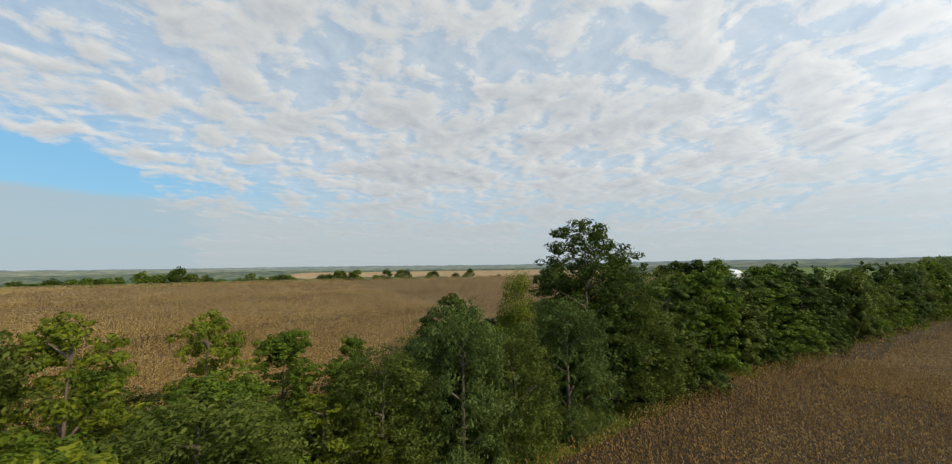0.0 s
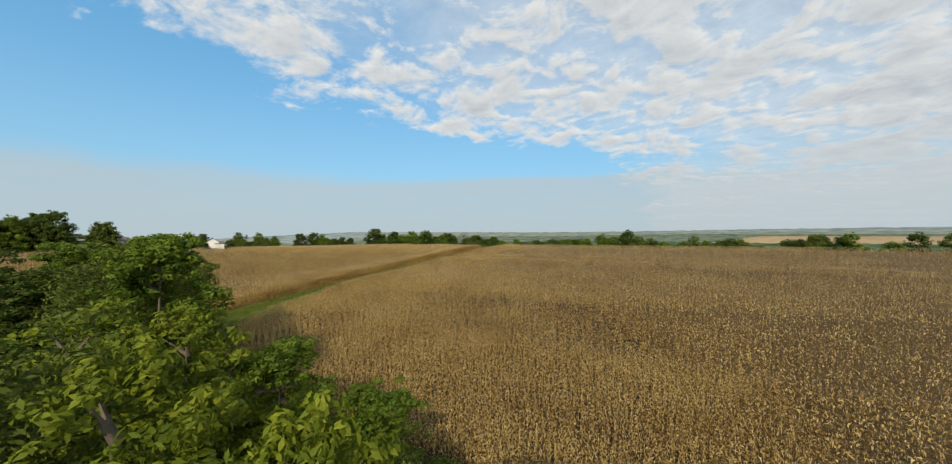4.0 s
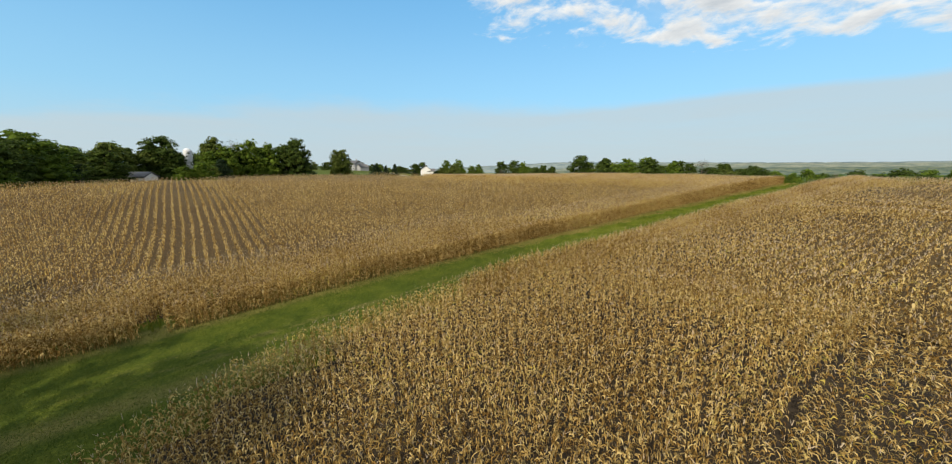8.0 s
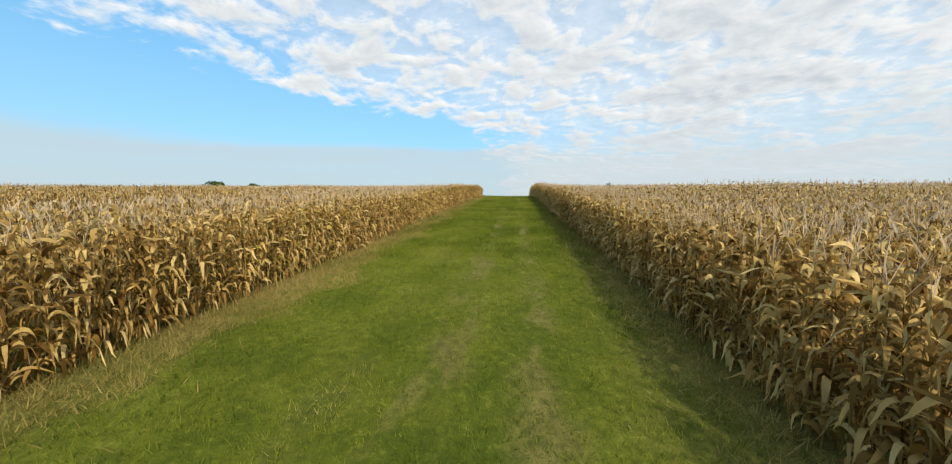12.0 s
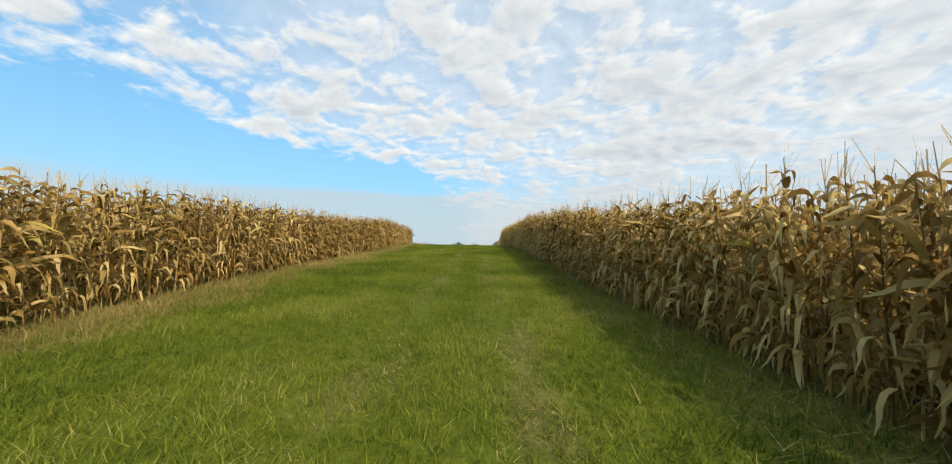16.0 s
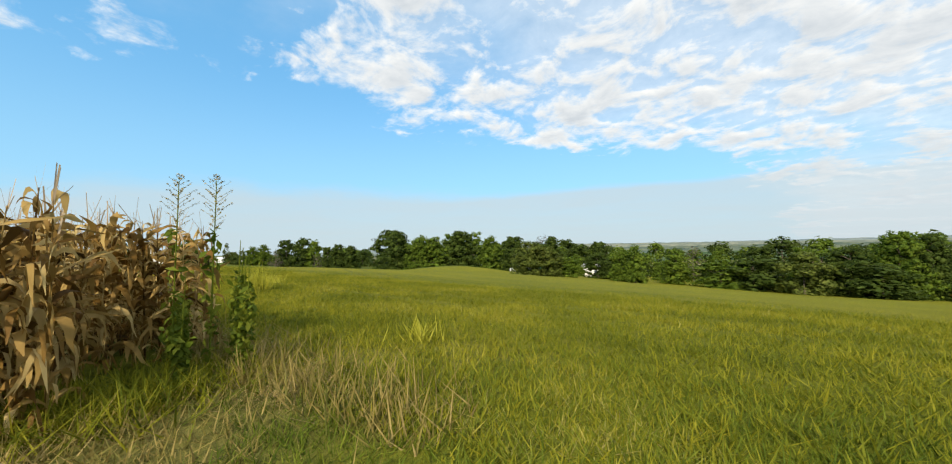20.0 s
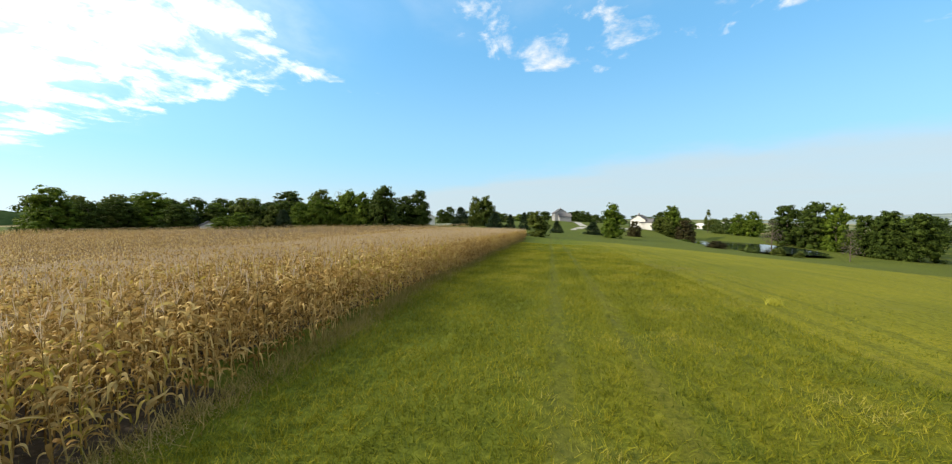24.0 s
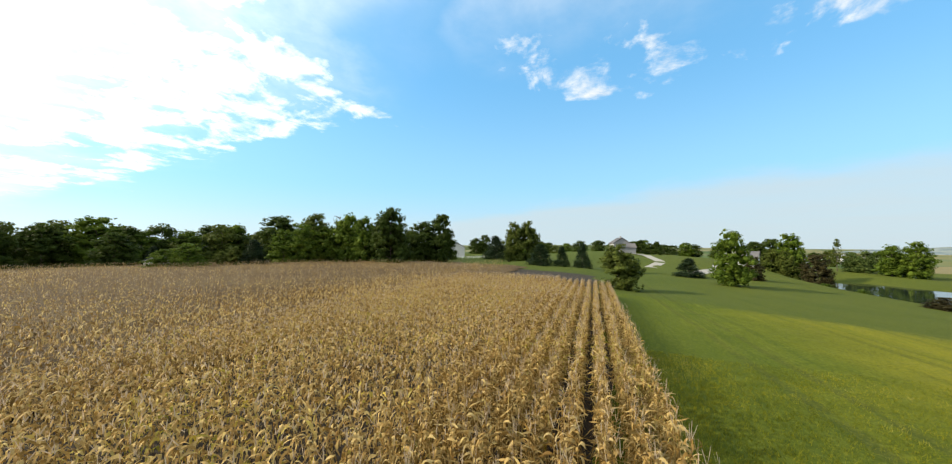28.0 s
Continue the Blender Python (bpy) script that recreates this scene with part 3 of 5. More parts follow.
        for t, r in ((0.0, 0.012), (0.08, 0.034), (0.2, 0.005)):
            ring += [base + way * t + (u * math.cos(q) + w * math.sin(q)) * r for q in (0, 1.57, 3.14, 4.71)]
        v = np.stack(ring, 1).reshape(-1, 3)
        k = (count + np.arange(m) * 12)[:, None]
        q = np.concatenate([np.stack([k + 4 * j + i, k + 4 * j + (i + 1) % 4, k + 4 * j + 4 + (i + 1) % 4, k + 4 * j + 4 + i], -1) for j in range(2) for i in range(4)], 1).reshape(-1, 4)
        V.append(v)
        F.append(q)
        count += len(v)
    F = np.concatenate(F)
    me = mesh_of(name, np.concatenate(V), F, (mat or M_CORN, M_TASSEL), True)
    if tassel:
        slot = np.zeros(len(F), np.int32)
        slot[tops[0]:tops[0] + tops[1]] = 1
        me.polygons.foreach_set("material_index", slot)
    return me


def rows_right(lo, hi, gap, y_lo=-200, y_hi=36):
    """Places along the rows lo..hi of the right field: up the lane and round the bend to the hedge."""
    xs, ys = [], []
    for r in range(lo, hi):
        o = 0.4 + 0.76 * r
        p = np.arange(-35, 97, gap)
        px, py = np.full(len(p), LANE + o), -p
        rad = 22 - o
        if rad > 0.5:
            q = np.arange(0, rad * math.pi / 2, gap) / rad
            px, py = np.append(px, 27 - rad * np.cos(q)), np.append(py, -97 - rad * np.sin(q))
        q = np.arange(max(27, LANE + o), 130, gap)
        px, py = np.append(px, q), np.append(py, -119 - 0.1 * (q - 27) + o)
        xs.append(px)
        ys.append(py)
    x, y = np.concatenate(xs), np.concatenate(ys)
    k = (y > y_lo) & (y < y_hi)
    x, y = x[k], y[k]
    return x + RNG.normal(0, 0.05, len(x)), y + RNG.normal(0, 0.06, len(y))


def rows_edge(lo, hi, s0, s1, gap, pitch=0.76):
    """Places along rows lo..hi that follow the second edge, s metres from the corner."""
    s = np.arange(s0, s1, gap)
    o = 0.4 + pitch * np.arange(lo, hi)
    S, O = np.meshgrid(s, o)
    O = O - 0.35 + 0.7 * np.clip((50 - S) / 25, 0, 1)
    x = -LANE + ED[0] * S - EN[0] * O
    y = ED[1] * S - EN[1] * O
    x, y = x.ravel() + RNG.normal(0, 0.05, x.size), y.ravel() + RNG.normal(0, 0.05, x.size)
    return x, y


def rows_lane_left(lo, hi, gap, y0=-119, y1=0.0):
    p = np.arange(y0, y1, gap)
    o = -LANE - 0.3 - 0.76 * np.arange(lo, hi)
    Y, X = np.meshgrid(p, o)
    X = X + 0.9 * np.minimum(-Y / 70, 1.0)
    x, y = X.ravel() + RNG.normal(0, 0.05, X.size), Y.ravel() + RNG.normal(0, 0.06, X.size)
    k = in_left(x - 1.0, y - 0.3)
    return x[k], y[k]


def scatter(test, x0, x1, y0, y1, per):
    n = int((x1 - x0) * (y1 - y0) * per)
    x, y = RNG.uniform(x0, x1, n), RNG.uniform(y0, y1, n)
    k = test(x, y)
    return x[k], y[k]


def corn(name, label, x, y, **kw):
    return tagged(new(name, corn_mesh(name, x, y, **kw)), label, "corn crop", kind="stuff")


NEAR = dict(leaves=40, segs=6, stalk=0.9, tassel=4, wide=0.95, upright=0.25)
EDGY = dict(leaves=24, segs=6, stalk=1.0, tassel=4, wide=0.85, upright=0.4)
CLOSE = dict(leaves=15, segs=3, stalk=0, tassel=2, wide=0.78, upright=0.15)
INNER = dict(leaves=22, segs=3, stalk=0.9, tassel=4, wide=0.85, upright=0.4)
MID = dict(leaves=7, segs=2, stalk=0, tassel=4, wide=1.35, upright=0.45)
FINE = dict(leaves=5, segs=2, stalk=0, tassel=2, wide=1.65, upright=0.45)
FAR = dict(leaves=4, segs=1, stalk=0, tassel=1, wide=1.7, upright=0.6)


def thin(x, y, keep):
    k = RNG.uniform(0, 1, len(x)) < keep
    return x[k], y[k]


def make_corn():
    """Every plant stands on its row; the farther from the flight, the simpler."""
    # right field: rows up the lane and round its bend
    x, y = rows_right(0, 2, 0.135, -122, 38)
    for lo, hi, s in ((-92, -55, 0.94), (-55, -32, 1.02), (-32, -22, 1.05), (-22, -14, 1.05), (-14, 6, 1.02)):
        k = (x < 8) & (y > lo) & (y <= hi)
        corn("corn_rows", "dry tan corn plants in rows beside the grass lane", x[k], y[k], scale=s, mat=M_CORN_EDGE if lo > -25 else M_CORN, **NEAR)
    x2, y2 = rows_right(0, 2, 0.19, -140, 38)
    k2 = ~((x2 < 8) & (y2 > -92) & (y2 < 6))
    x3, y3 = rows_right(2, 26, 0.21, -140, 36)
    x, y = np.concatenate([x2[k2], x3]), np.concatenate([y2[k2], y3])
    close = (y < -76) & (x < 72)
    corn("corn_rows", "ripe dry corn standing in curved rows", x[close], y[close], scale=0.9, **CLOSE)
    inner = (x < 8.3) & (y > -92) & (y < 8) & ~close
    corn("corn_rows", "dry tan corn plants standing in close rows behind the lane's edge", x[inner], y[inner], scale=0.98, **INNER)
    close |= inner
    k = (((y < -64) & (x < 62)) | (x < 10)) & ~close
    corn("corn_rows", "ripe dry corn standing in curved rows", x[k], y[k], scale=0.88, **MID)
    k = k | close
    k2 = ~k & (y < -30)
    fine = x[k2], y[k2]
    far = thin(x[~k & ~k2], y[~k & ~k2], 0.6)
    X, Y = np.meshgrid(np.arange(25.0, 105, 0.30), -124 + 0.76 * np.arange(0, 213))
    X, Y = X.ravel() + RNG.normal(0, 0.12, X.size), Y.ravel() + RNG.normal(0, 0.05, X.size)
    inside = Y > -100.5 - 0.1 * (X - 27)
    s = np.clip((45 - X) / 34, 0, 1)
    away = np.hypot(X - 45 + 34 * s, Y + 114 - 19 * s)
    close = inside & (RNG.uniform(0, 1, len(X)) > (away - 16) / 22)
    corn("corn_rows", "ripe dry corn in straight rows", X[close], Y[close], scale=0.9, along=0.0, **CLOSE)
    near = inside & ~close & (RNG.uniform(0, 1, len(X)) > np.clip((away - 38) / 30, 0, 1))
    corn("corn_rows", "ripe dry corn in straight rows", np.append(fine[0], X[near]), np.append(fine[1], Y[near]), scale=0.92, **FINE)
    off = inside & ~near & ~close & (RNG.uniform(0, 1, len(X)) < np.where(away < 90, 1.0, 0.6))
    fx, fy = scatter(in_right, 104, 330, -160, 38, 1.0)
    corn("corn_field", "broad field of ripe tan corn", np.concatenate([far[0], X[off], fx]), np.concatenate([far[1], Y[off], fy]), scale=0.95, **FAR)
    # left field
    x, y = rows_lane_left(0, 2, 0.135, -131, -0.3)
    gap = (np.hypot(x + 5.4, y + 112.4) > 1.3) & (np.hypot(x + 8, y + 109) > 0.9)
    gap &= ~((x > -6.5) & (y > -1.3))
    k = gap & (y > -92)
    for lo, hi, s in ((-92, -55, 0.94), (-55, -12, 1.03), (-12, 1, 0.95)):
        q = k & (y > lo) & (y <= hi)
        corn("corn_rows", "dry tan corn plants in rows beside the grass lane", x[q], y[q], scale=s, **NEAR)
    x0, y0 = x[gap & ~k], y[gap & ~k]
    x, y = rows_lane_left(2, 5, 0.17, -9, -0.3)
    corn("corn_rows", "dry tan corn plants at the corner of the field", x, y, scale=0.92, **NEAR)
    x, y = rows_edge(0, 9, 0, 118, 0.19)
    k = x < -LANE - 3.9
    corn("corn_rows", "tall dry corn with some yellow-green leaves along the field edge", x[k], y[k], mat=M_CORN_EDGE, scale=0.9, **EDGY)
    x, y = rows_edge(9, 30, 0, 125, 0.23)
    k = x < -LANE - 3.9
    corn("corn_rows", "ripe corn with yellow-green leaves standing in close rows", x[k], y[k], mat=M_CORN_EDGE, scale=0.88, leaves=11, segs=3, stalk=0, tassel=3, wide=1.1, upright=0.4)
    x, y = rows_lane_left(2, 18, 0.24, -140, 0)
    k = (y < -24) & ((x > -12) | (y < -80)) | ((x > -LANE - 4.2) & (y < -9))
    x, y = x[k], y[k]
    g = (np.hypot(x + 5.4, y + 112.4) > 1.3) & (np.hypot(x + 8, y + 109) > 0.9)
    x, y = np.append(x0, x[g]), np.append(y0, y[g])
    k = (x > -13) & (y < -74)
    corn("corn_rows", "ripe dry corn standing in close rows at the foot of the lane", x[k], y[k], **INNER)
    corn("corn_rows", "ripe dry corn standing in close rows", x[~k], y[~k], **MID)
    gx, gy = rows_edge(0, 165, -45, 170, 0.28, 1.1)
    k = in_left(gx, gy) & (gx < np.where(gy < -80, -19.2, -12)) & (EN[0] * (gx + LANE) + EN[1] * gy < -23)
    gx, gy = gx[k], gy[k]
    s = np.clip((-40 - gx) / 40, 0, 1)
    away = np.minimum((np.hypot(gx - 20, gy + 115) - 75) / 50, (np.hypot(gx + 40 + 40 * s, gy + 4 + 8 * s) - 32) / 25)
    near = RNG.uniform(0, 1, len(gx)) > np.clip(away, 0, 1)
    corn("corn_rows", "ripe corn in straight rows across the field", gx[near], gy[near], leaves=6, segs=2, stalk=0, tassel=1, wide=1.5, upright=0.25, along=EDGE + math.pi / 2)
    keep = ~near & (RNG.uniform(0, 1, len(gx)) < 0.36)
    corn("corn_field", "broad field of ripe tan corn", gx[keep], gy[keep], **FAR)
    # field on the far side of the hedge: rows run away from the hedge
    X, Y = np.meshgrid(np.arange(62, 240, 0.95), np.arange(-290, -143, 0.45))
    X, Y = X.ravel() + RNG.normal(0, 0.08, X.size), Y.ravel() + RNG.normal(0, 0.15, X.size)
    k = in_second(X, Y) & (RNG.uniform(0, 1, len(X)) < np.clip(60 / np.hypot(X - 60, Y + 163), 0.2, 1)) & (Y > -176 - (X - 60) * 0.75)
    k &= np.hypot(X - 62, Y + 166) > 74
    corn("corn_field", "second field of brown ripe corn beyond the hedge", X[k], Y[k], mat=M_CORN_BROWN, **FINE)
    X, Y = np.meshgrid(np.arange(66, 138, 0.92), np.arange(-216, -143.5, 0.26))
    X, Y = X.ravel() + RNG.normal(0, 0.06, X.size), Y.ravel() + RNG.normal(0, 0.06, X.size)
    k = in_second(X, Y) & (Y > -166 - (X - 60) * 0.62) & (np.hypot(X - 62, Y + 166) <= 76)
    corn("corn_rows", "brown ripe corn in rows that run up to the hedge", X[k], Y[k], scale=0.95, along=math.pi / 2, mat=M_CORN_BROWN, leaves=8, segs=2, stalk=0, tassel=1, wide=1.25, upright=0.3)


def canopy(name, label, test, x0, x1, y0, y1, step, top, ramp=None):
    """Filler sheet far into a field, gap shade in its colour; it sinks between the stalks where single plants take
    over.
    """
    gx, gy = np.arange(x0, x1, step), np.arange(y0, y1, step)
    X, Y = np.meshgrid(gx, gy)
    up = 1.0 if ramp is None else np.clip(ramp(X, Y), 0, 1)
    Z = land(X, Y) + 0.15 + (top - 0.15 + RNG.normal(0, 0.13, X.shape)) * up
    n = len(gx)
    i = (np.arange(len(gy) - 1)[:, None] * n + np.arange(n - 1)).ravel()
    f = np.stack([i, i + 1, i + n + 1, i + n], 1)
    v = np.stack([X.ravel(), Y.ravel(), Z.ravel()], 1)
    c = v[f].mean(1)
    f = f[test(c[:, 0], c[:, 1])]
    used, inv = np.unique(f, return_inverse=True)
    tagged(new(name, mesh_of(name, v[used], inv.reshape(-1, 4), (M_CANOPY_GAP_SHADE,))), label, "corn crop", kind="stuff")


make_corn()
canopy("corn_canopy", "sheet under the ripe corn tops, gap shade in its colour", lambda x, y: in_right(x - 9, y + 4) & in_right(x, y - 9) & (np.hypot(x - 33, y + 106) > 30), 10, 332, -160, 40, 1.6, 0.8,
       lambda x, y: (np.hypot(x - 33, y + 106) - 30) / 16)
canopy("corn_canopy", "sheet under the ripe corn tops, gap shade in its colour", lambda x, y: in_left(x + 9, y - 3) & (EN[0] * (x + LANE) + EN[1] * y < -20), -200, -10, -190, 60, 1.6, 1.12,
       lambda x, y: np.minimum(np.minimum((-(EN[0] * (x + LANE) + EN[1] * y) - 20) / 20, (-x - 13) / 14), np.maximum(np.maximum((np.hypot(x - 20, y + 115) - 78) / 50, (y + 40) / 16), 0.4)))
canopy("corn_canopy", "sheet under the brown corn beyond the hedge, gap shade in its colour", lambda x, y: in_second(x, y + 5) & (np.hypot(x - 62, y + 166) > 66), 20, 420, -500, -150, 2.5, 1.3,
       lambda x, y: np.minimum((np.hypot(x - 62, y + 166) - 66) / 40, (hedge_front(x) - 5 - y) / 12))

# ---------------------------------------------------------------- trees
GREENS = {
    "dark": [(0.0, (0.020, 0.036, 0.007)), (0.5, (0.048, 0.078, 0.012)), (1.0, (0.085, 0.122, 0.021))],
    "yellow": [(0.0, (0.050, 0.078, 0.008)), (0.5, (0.122, 0.160, 0.014)), (1.0, (0.250, 0.275, 0.027))],
    "olive": [(0.0, (0.036, 0.050, 0.009)), (0.5, (0.086, 0.115, 0.020)), (1.0, (0.150, 0.180, 0.036))],
    "pale": [(0.0, (0.039, 0.065, 0.015)), (0.5, (0.084, 0.127, 0.031)), (1.0, (0.146, 0.194, 0.053))],
    "green": [(0.0, (0.036, 0.066, 0.008)), (0.5, (0.090, 0.145, 0.015)), (1.0, (0.160, 0.215, 0.026))],
    "purple": [(0.0, (0.025, 0.021, 0.009)), (0.5, (0.052, 0.046, 0.017)), (1.0, (0.084, 0.080, 0.033))],
    "twig": [(0.0, (0.073, 0.062, 0.047)), (1.0, (0.161, 0.139, 0.110))],
    "pine": [(0.0, (0.008, 0.017, 0.007)), (0.5, (0.017, 0.035, 0.012)), (1.0, (0.034, 0.057, 0.021))],
}
M_LEAF = {k: material("leaves_" + k, leafy(v, 0.36, 0.55, 0.6, 0.5), 0.65, 0.12) for k, v in GREENS.items()}


def tube(a, b, r0, r1, sides=6):
    a, b = np.array(a, float), np.array(b, float)
    d = b - a
    d /= np.linalg.norm(d)
    u = np.cross(d, (0, 1, 0.3))
    u /= np.linalg.norm(u)
    w = np.cross(d, u)
    q = np.arange(sides) * 2 * math.pi / sides
    ring = np.cos(q)[:, None] * u + np.sin(q)[:, None] * w
    v = np.concatenate([a + ring * r0, b + ring * r1])
    i = np.arange(sides)
    j = (i + 1) % sides
    return v, np.stack([i, j, j + sides, i + sides], 1)


def merge(pieces):
    V, F, n = [], [], 0
    for v, f in pieces:
        V.append(v)
        F.append(f + n)
        n += len(v)
    return np.concatenate(V), np.concatenate(F)


def leaf_cloud(rng, centres, radii, count, size, hang=0.0, sides=4):
    """Many small folded leaves spread through clumps, thicker at their skin."""
    n = len(centres)
    weight = (radii.prod(1)) ** 0.66
    pick = rng.choice(n, count, p=weight / weight.sum())
    d = rng.normal(0, 1, (count, 3))
    d /= np.linalg.norm(d, axis=1)[:, None]
    r = rng.uniform(0.3, 1, count) ** 0.45 * rng.uniform(0.8, 1.15, count)
    p = centres[pick] + d * radii[pick] * r[:, None]
    nrm = d + rng.normal(0, 0.3, (count, 3)) + (0, 0, 0.25)
    nrm /= np.linalg.norm(nrm, axis=1)[:, None]
    u = np.cross(nrm, rng.normal(0, 1, (count, 3)) + (0, 0, hang))
    u /= np.linalg.norm(u, axis=1)[:, None]
    if hang:
        u = u * (1 - hang * 0.3) + np.array([0, 0, -0.8]) * hang
    w = np.cross(nrm, u)
    s = size * rng.uniform(0.6, 1.35, count)[:, None]
    v = np.stack([p - u * s, p + w * s * 0.45 + nrm * s * 0.18, p + u * s, p - w * s * 0.45 + nrm * s * 0.18], 1).reshape(-1, 3)
    k = np.arange(count) * 4
    if sides == 3:
        v = v.reshape(-1, 4, 3)[:, (0, 1, 3)].reshape(-1, 3)
        return v, np.arange(count * 3).reshape(-1, 3)
    return v, np.stack([k, k + 1, k + 2, k + 3], 1)


def hearts(rng, centres, radii):
    """The close inner foliage of each clump: a rough lump of twelve four-sided faces."""
    q = np.array([(x, y, z) for z in (-1, 0, 1) for x, y in ((1, 0), (0, 1), (-1, 0), (0, -1))], float)
    q[:4, :2] *= 0.55
    q[8:, :2] *= 0.5
    q[:, 2] *= 0.85
    n = len(centres)
    v = centres[:, None] + q[None] * radii[:, None] * rng.uniform(0.75, 1.15, (n, 12, 1))
    one = [[4 * r + i, 4 * r + (i + 1) % 4, 4 * r + 4 + (i + 1) % 4, 4 * r + 4 + i] for r in range(2) for i in range(4)] + [[0, 3, 2, 1], [8, 9, 10, 11]]
    f = (np.arange(n) * 12)[:, None, None] + np.array(one)[None]
    return v.reshape(-1, 3), f.reshape(-1, 4)


def lobed(rng, c, rad, each):
    """Small clumps set over the upper and outer skin of each lobe of a crown."""
    n = len(c)
    d = rng.normal(0, 1, (n, each, 3)) + (0, 0, 0.35)
    d[..., :2] += c[:, None, :2] / (np.linalg.norm(c[:, :2], axis=1)[:, None, None] + 0.3) * 0.5
    d /= np.linalg.norm(d, axis=2)[..., None]
    at = c[:, None] + d * rad[:, None] * rng.uniform(0.62, 1.0, (n, each, 1))
    r = rad[:, None] * rng.uniform(0.24, 0.46, (n, each, 1)) * np.array([1.0, 1.0, 0.8])
    return at.reshape(-1, 3), r.reshape(-1, 3)


def part(name, me, parent, label=""):
    ob = new(name, me)
    ob.parent = parent
    if label:
        ob["label"] = label
    return ob


def make_tree(seed, height, spread, leaves, size, tint, label, low=0.1, clumps=26, shape="round", kind="tree", heart=0.0, hang=0.0, sides=4, full=0.0, each=0):
    """A thing at the origin: trunk with limbs, and a crown of leaves in uneven clumps."""
    rng = np.random.default_rng(seed)
    base = new(kind)
    tagged(base, label, "shrub" if kind == "shrub" else "tree")
    pieces = [tube((0, 0, -0.4), (0, 0, height * 0.45), height * 0.013 + 0.02, height * 0.008, 7), tube((0, 0, height * 0.45), (0.1, 0, height * 0.85), height * 0.008, 0.02, 6)]
    t = rng.uniform(0, 1, clumps)
    if shape == "cone":
        zc = height * (low + (0.97 - low) * t)
        rr = spread * (1.05 - t) * 0.75
        size_c = spread * (0.26 + 0.25 * (1 - t))
    elif shape == "tall":
        zc = height * (low + (0.93 - low) * t)
        rr = spread * np.sin(np.pi * (0.2 + 0.7 * t)) * 0.65
        size_c = spread * rng.uniform(0.3, 0.5, clumps)
    else:
        zc = height * (low + (0.88 - low) * t)
        rr = spread * np.sqrt(np.clip(1 - ((t - 0.36) / 0.66) ** 2, 0.04, 1)) * rng.uniform(0.3, 0.85 if full == 0 else 0.72, clumps)
        size_c = spread * rng.uniform(0.16 + full, 0.36 + full, clumps) * (1.15 - 0.4 * t)
    az = np.arange(clumps) * 2.4 + rng.uniform(-0.5, 0.5, clumps)
    c = np.stack([np.cos(az) * rr, np.sin(az) * rr, zc], 1)
    rad = np.stack([size_c, size_c, size_c * (0.75 if shape != "tall" else 1.1)], 1)
    top = (c[:, 2] + rad[:, 2]).max()
    c[:, 2] *= height / top
    reach = (np.hypot(c[:, 0], c[:, 1]) + size_c).max()
    c[:, :2] *= spread / reach
    rad[:, :2] *= max(spread / reach, 0.8)
    for i in range(min(clumps, 14)):
        z = max(height * 0.12, c[i, 2] - rr[i] * 0.7)
        pieces.append(tube((0, 0, min(z, height * 0.8)), c[i], height * 0.008 + 0.01, 0.012, 4))
    v, f = merge(pieces)
    part("trunk", mesh_of("trunk", v, f, (M_BARK,), True), base)
    if each:
        v, f = leaf_cloud(rng, *lobed(rng, c, rad, each), leaves, size, hang, sides)
    else:
        v, f = leaf_cloud(rng, c, rad, leaves, size, hang, sides)
    if heart:
        hv, hf = hearts(rng, c, rad * heart)
        hf = hf if sides == 4 else np.concatenate([hf[:, :3], hf[:, (0, 2, 3)]])
        v, f = merge([(v, f), (hv, hf)])
    part("crown", mesh_of("crown", v, f, (M_LEAF[tint],)), base)
    return base


def stand(x, y, dz=0.0):
    return float(land(x, y)) + dz




def mass(name, label, category, items):
    """Many far trees that no one could count, joined: items are (tree, matrix)."""
    V, F, S, mats, n = [], [], [], [], 0
    for src, m in items:
        for ob in src.children:
            me = ob.data
            v = np.empty(len(me.vertices) * 3, np.float32)
            me.vertices.foreach_get("co", v)
            k = np.empty(len(me.loops), np.int32)
            me.loops.foreach_get("vertex_index", k)
            k = k.reshape(len(me.polygons), -1)
            k = k if k.shape[1] == 3 else np.concatenate([k[:, :3], k[:, (0, 2, 3)]])
            r = np.array(m)
            V.append(v.reshape(-1, 3) @ r[:3, :3].T + r[:3, 3])
            F.append(k + n)
            n += len(me.vertices)
            if me.materials[0] not in mats:
                mats.append(me.materials[0])
            S.append(np.full(len(k), mats.index(me.materials[0]), np.int32))
    me = mesh_of(name, np.concatenate(V), np.concatenate(F), mats)
    me.polygons.foreach_set("material_index", np.concatenate(S))
    return tagged(new(name, me), label, category, kind="stuff")


def drop_thing(base):
    for ob in list(base.children) + [base]:
        bpy.data.objects.remove(ob)


def drop_unplaced(trees):
    for base in trees:
        if base.matrix_basis.translation.length < 0.01:
            drop_thing(base)


# ---------------------------------------------------------------- hedge between the two fields
def planter(seed):
    rng = np.random.default_rng(seed)
    used = set()

    def plant(src, x, y, sx, sz, group=""):
        m = pose(x, y, stand(x, y, -0.15), 0, 0, rng.uniform(0, 360)) @ Matrix.Diagonal((sx, sx * rng.uniform(0.9, 1.1), sz, 1))
        ob = src
        if src.name in used:
            ob = copy_thing(src, m)
        used.add(src.name)
        ob.matrix_basis = m
        if group:
            tagged(ob, group=group)
        return ob
    return plant, rng


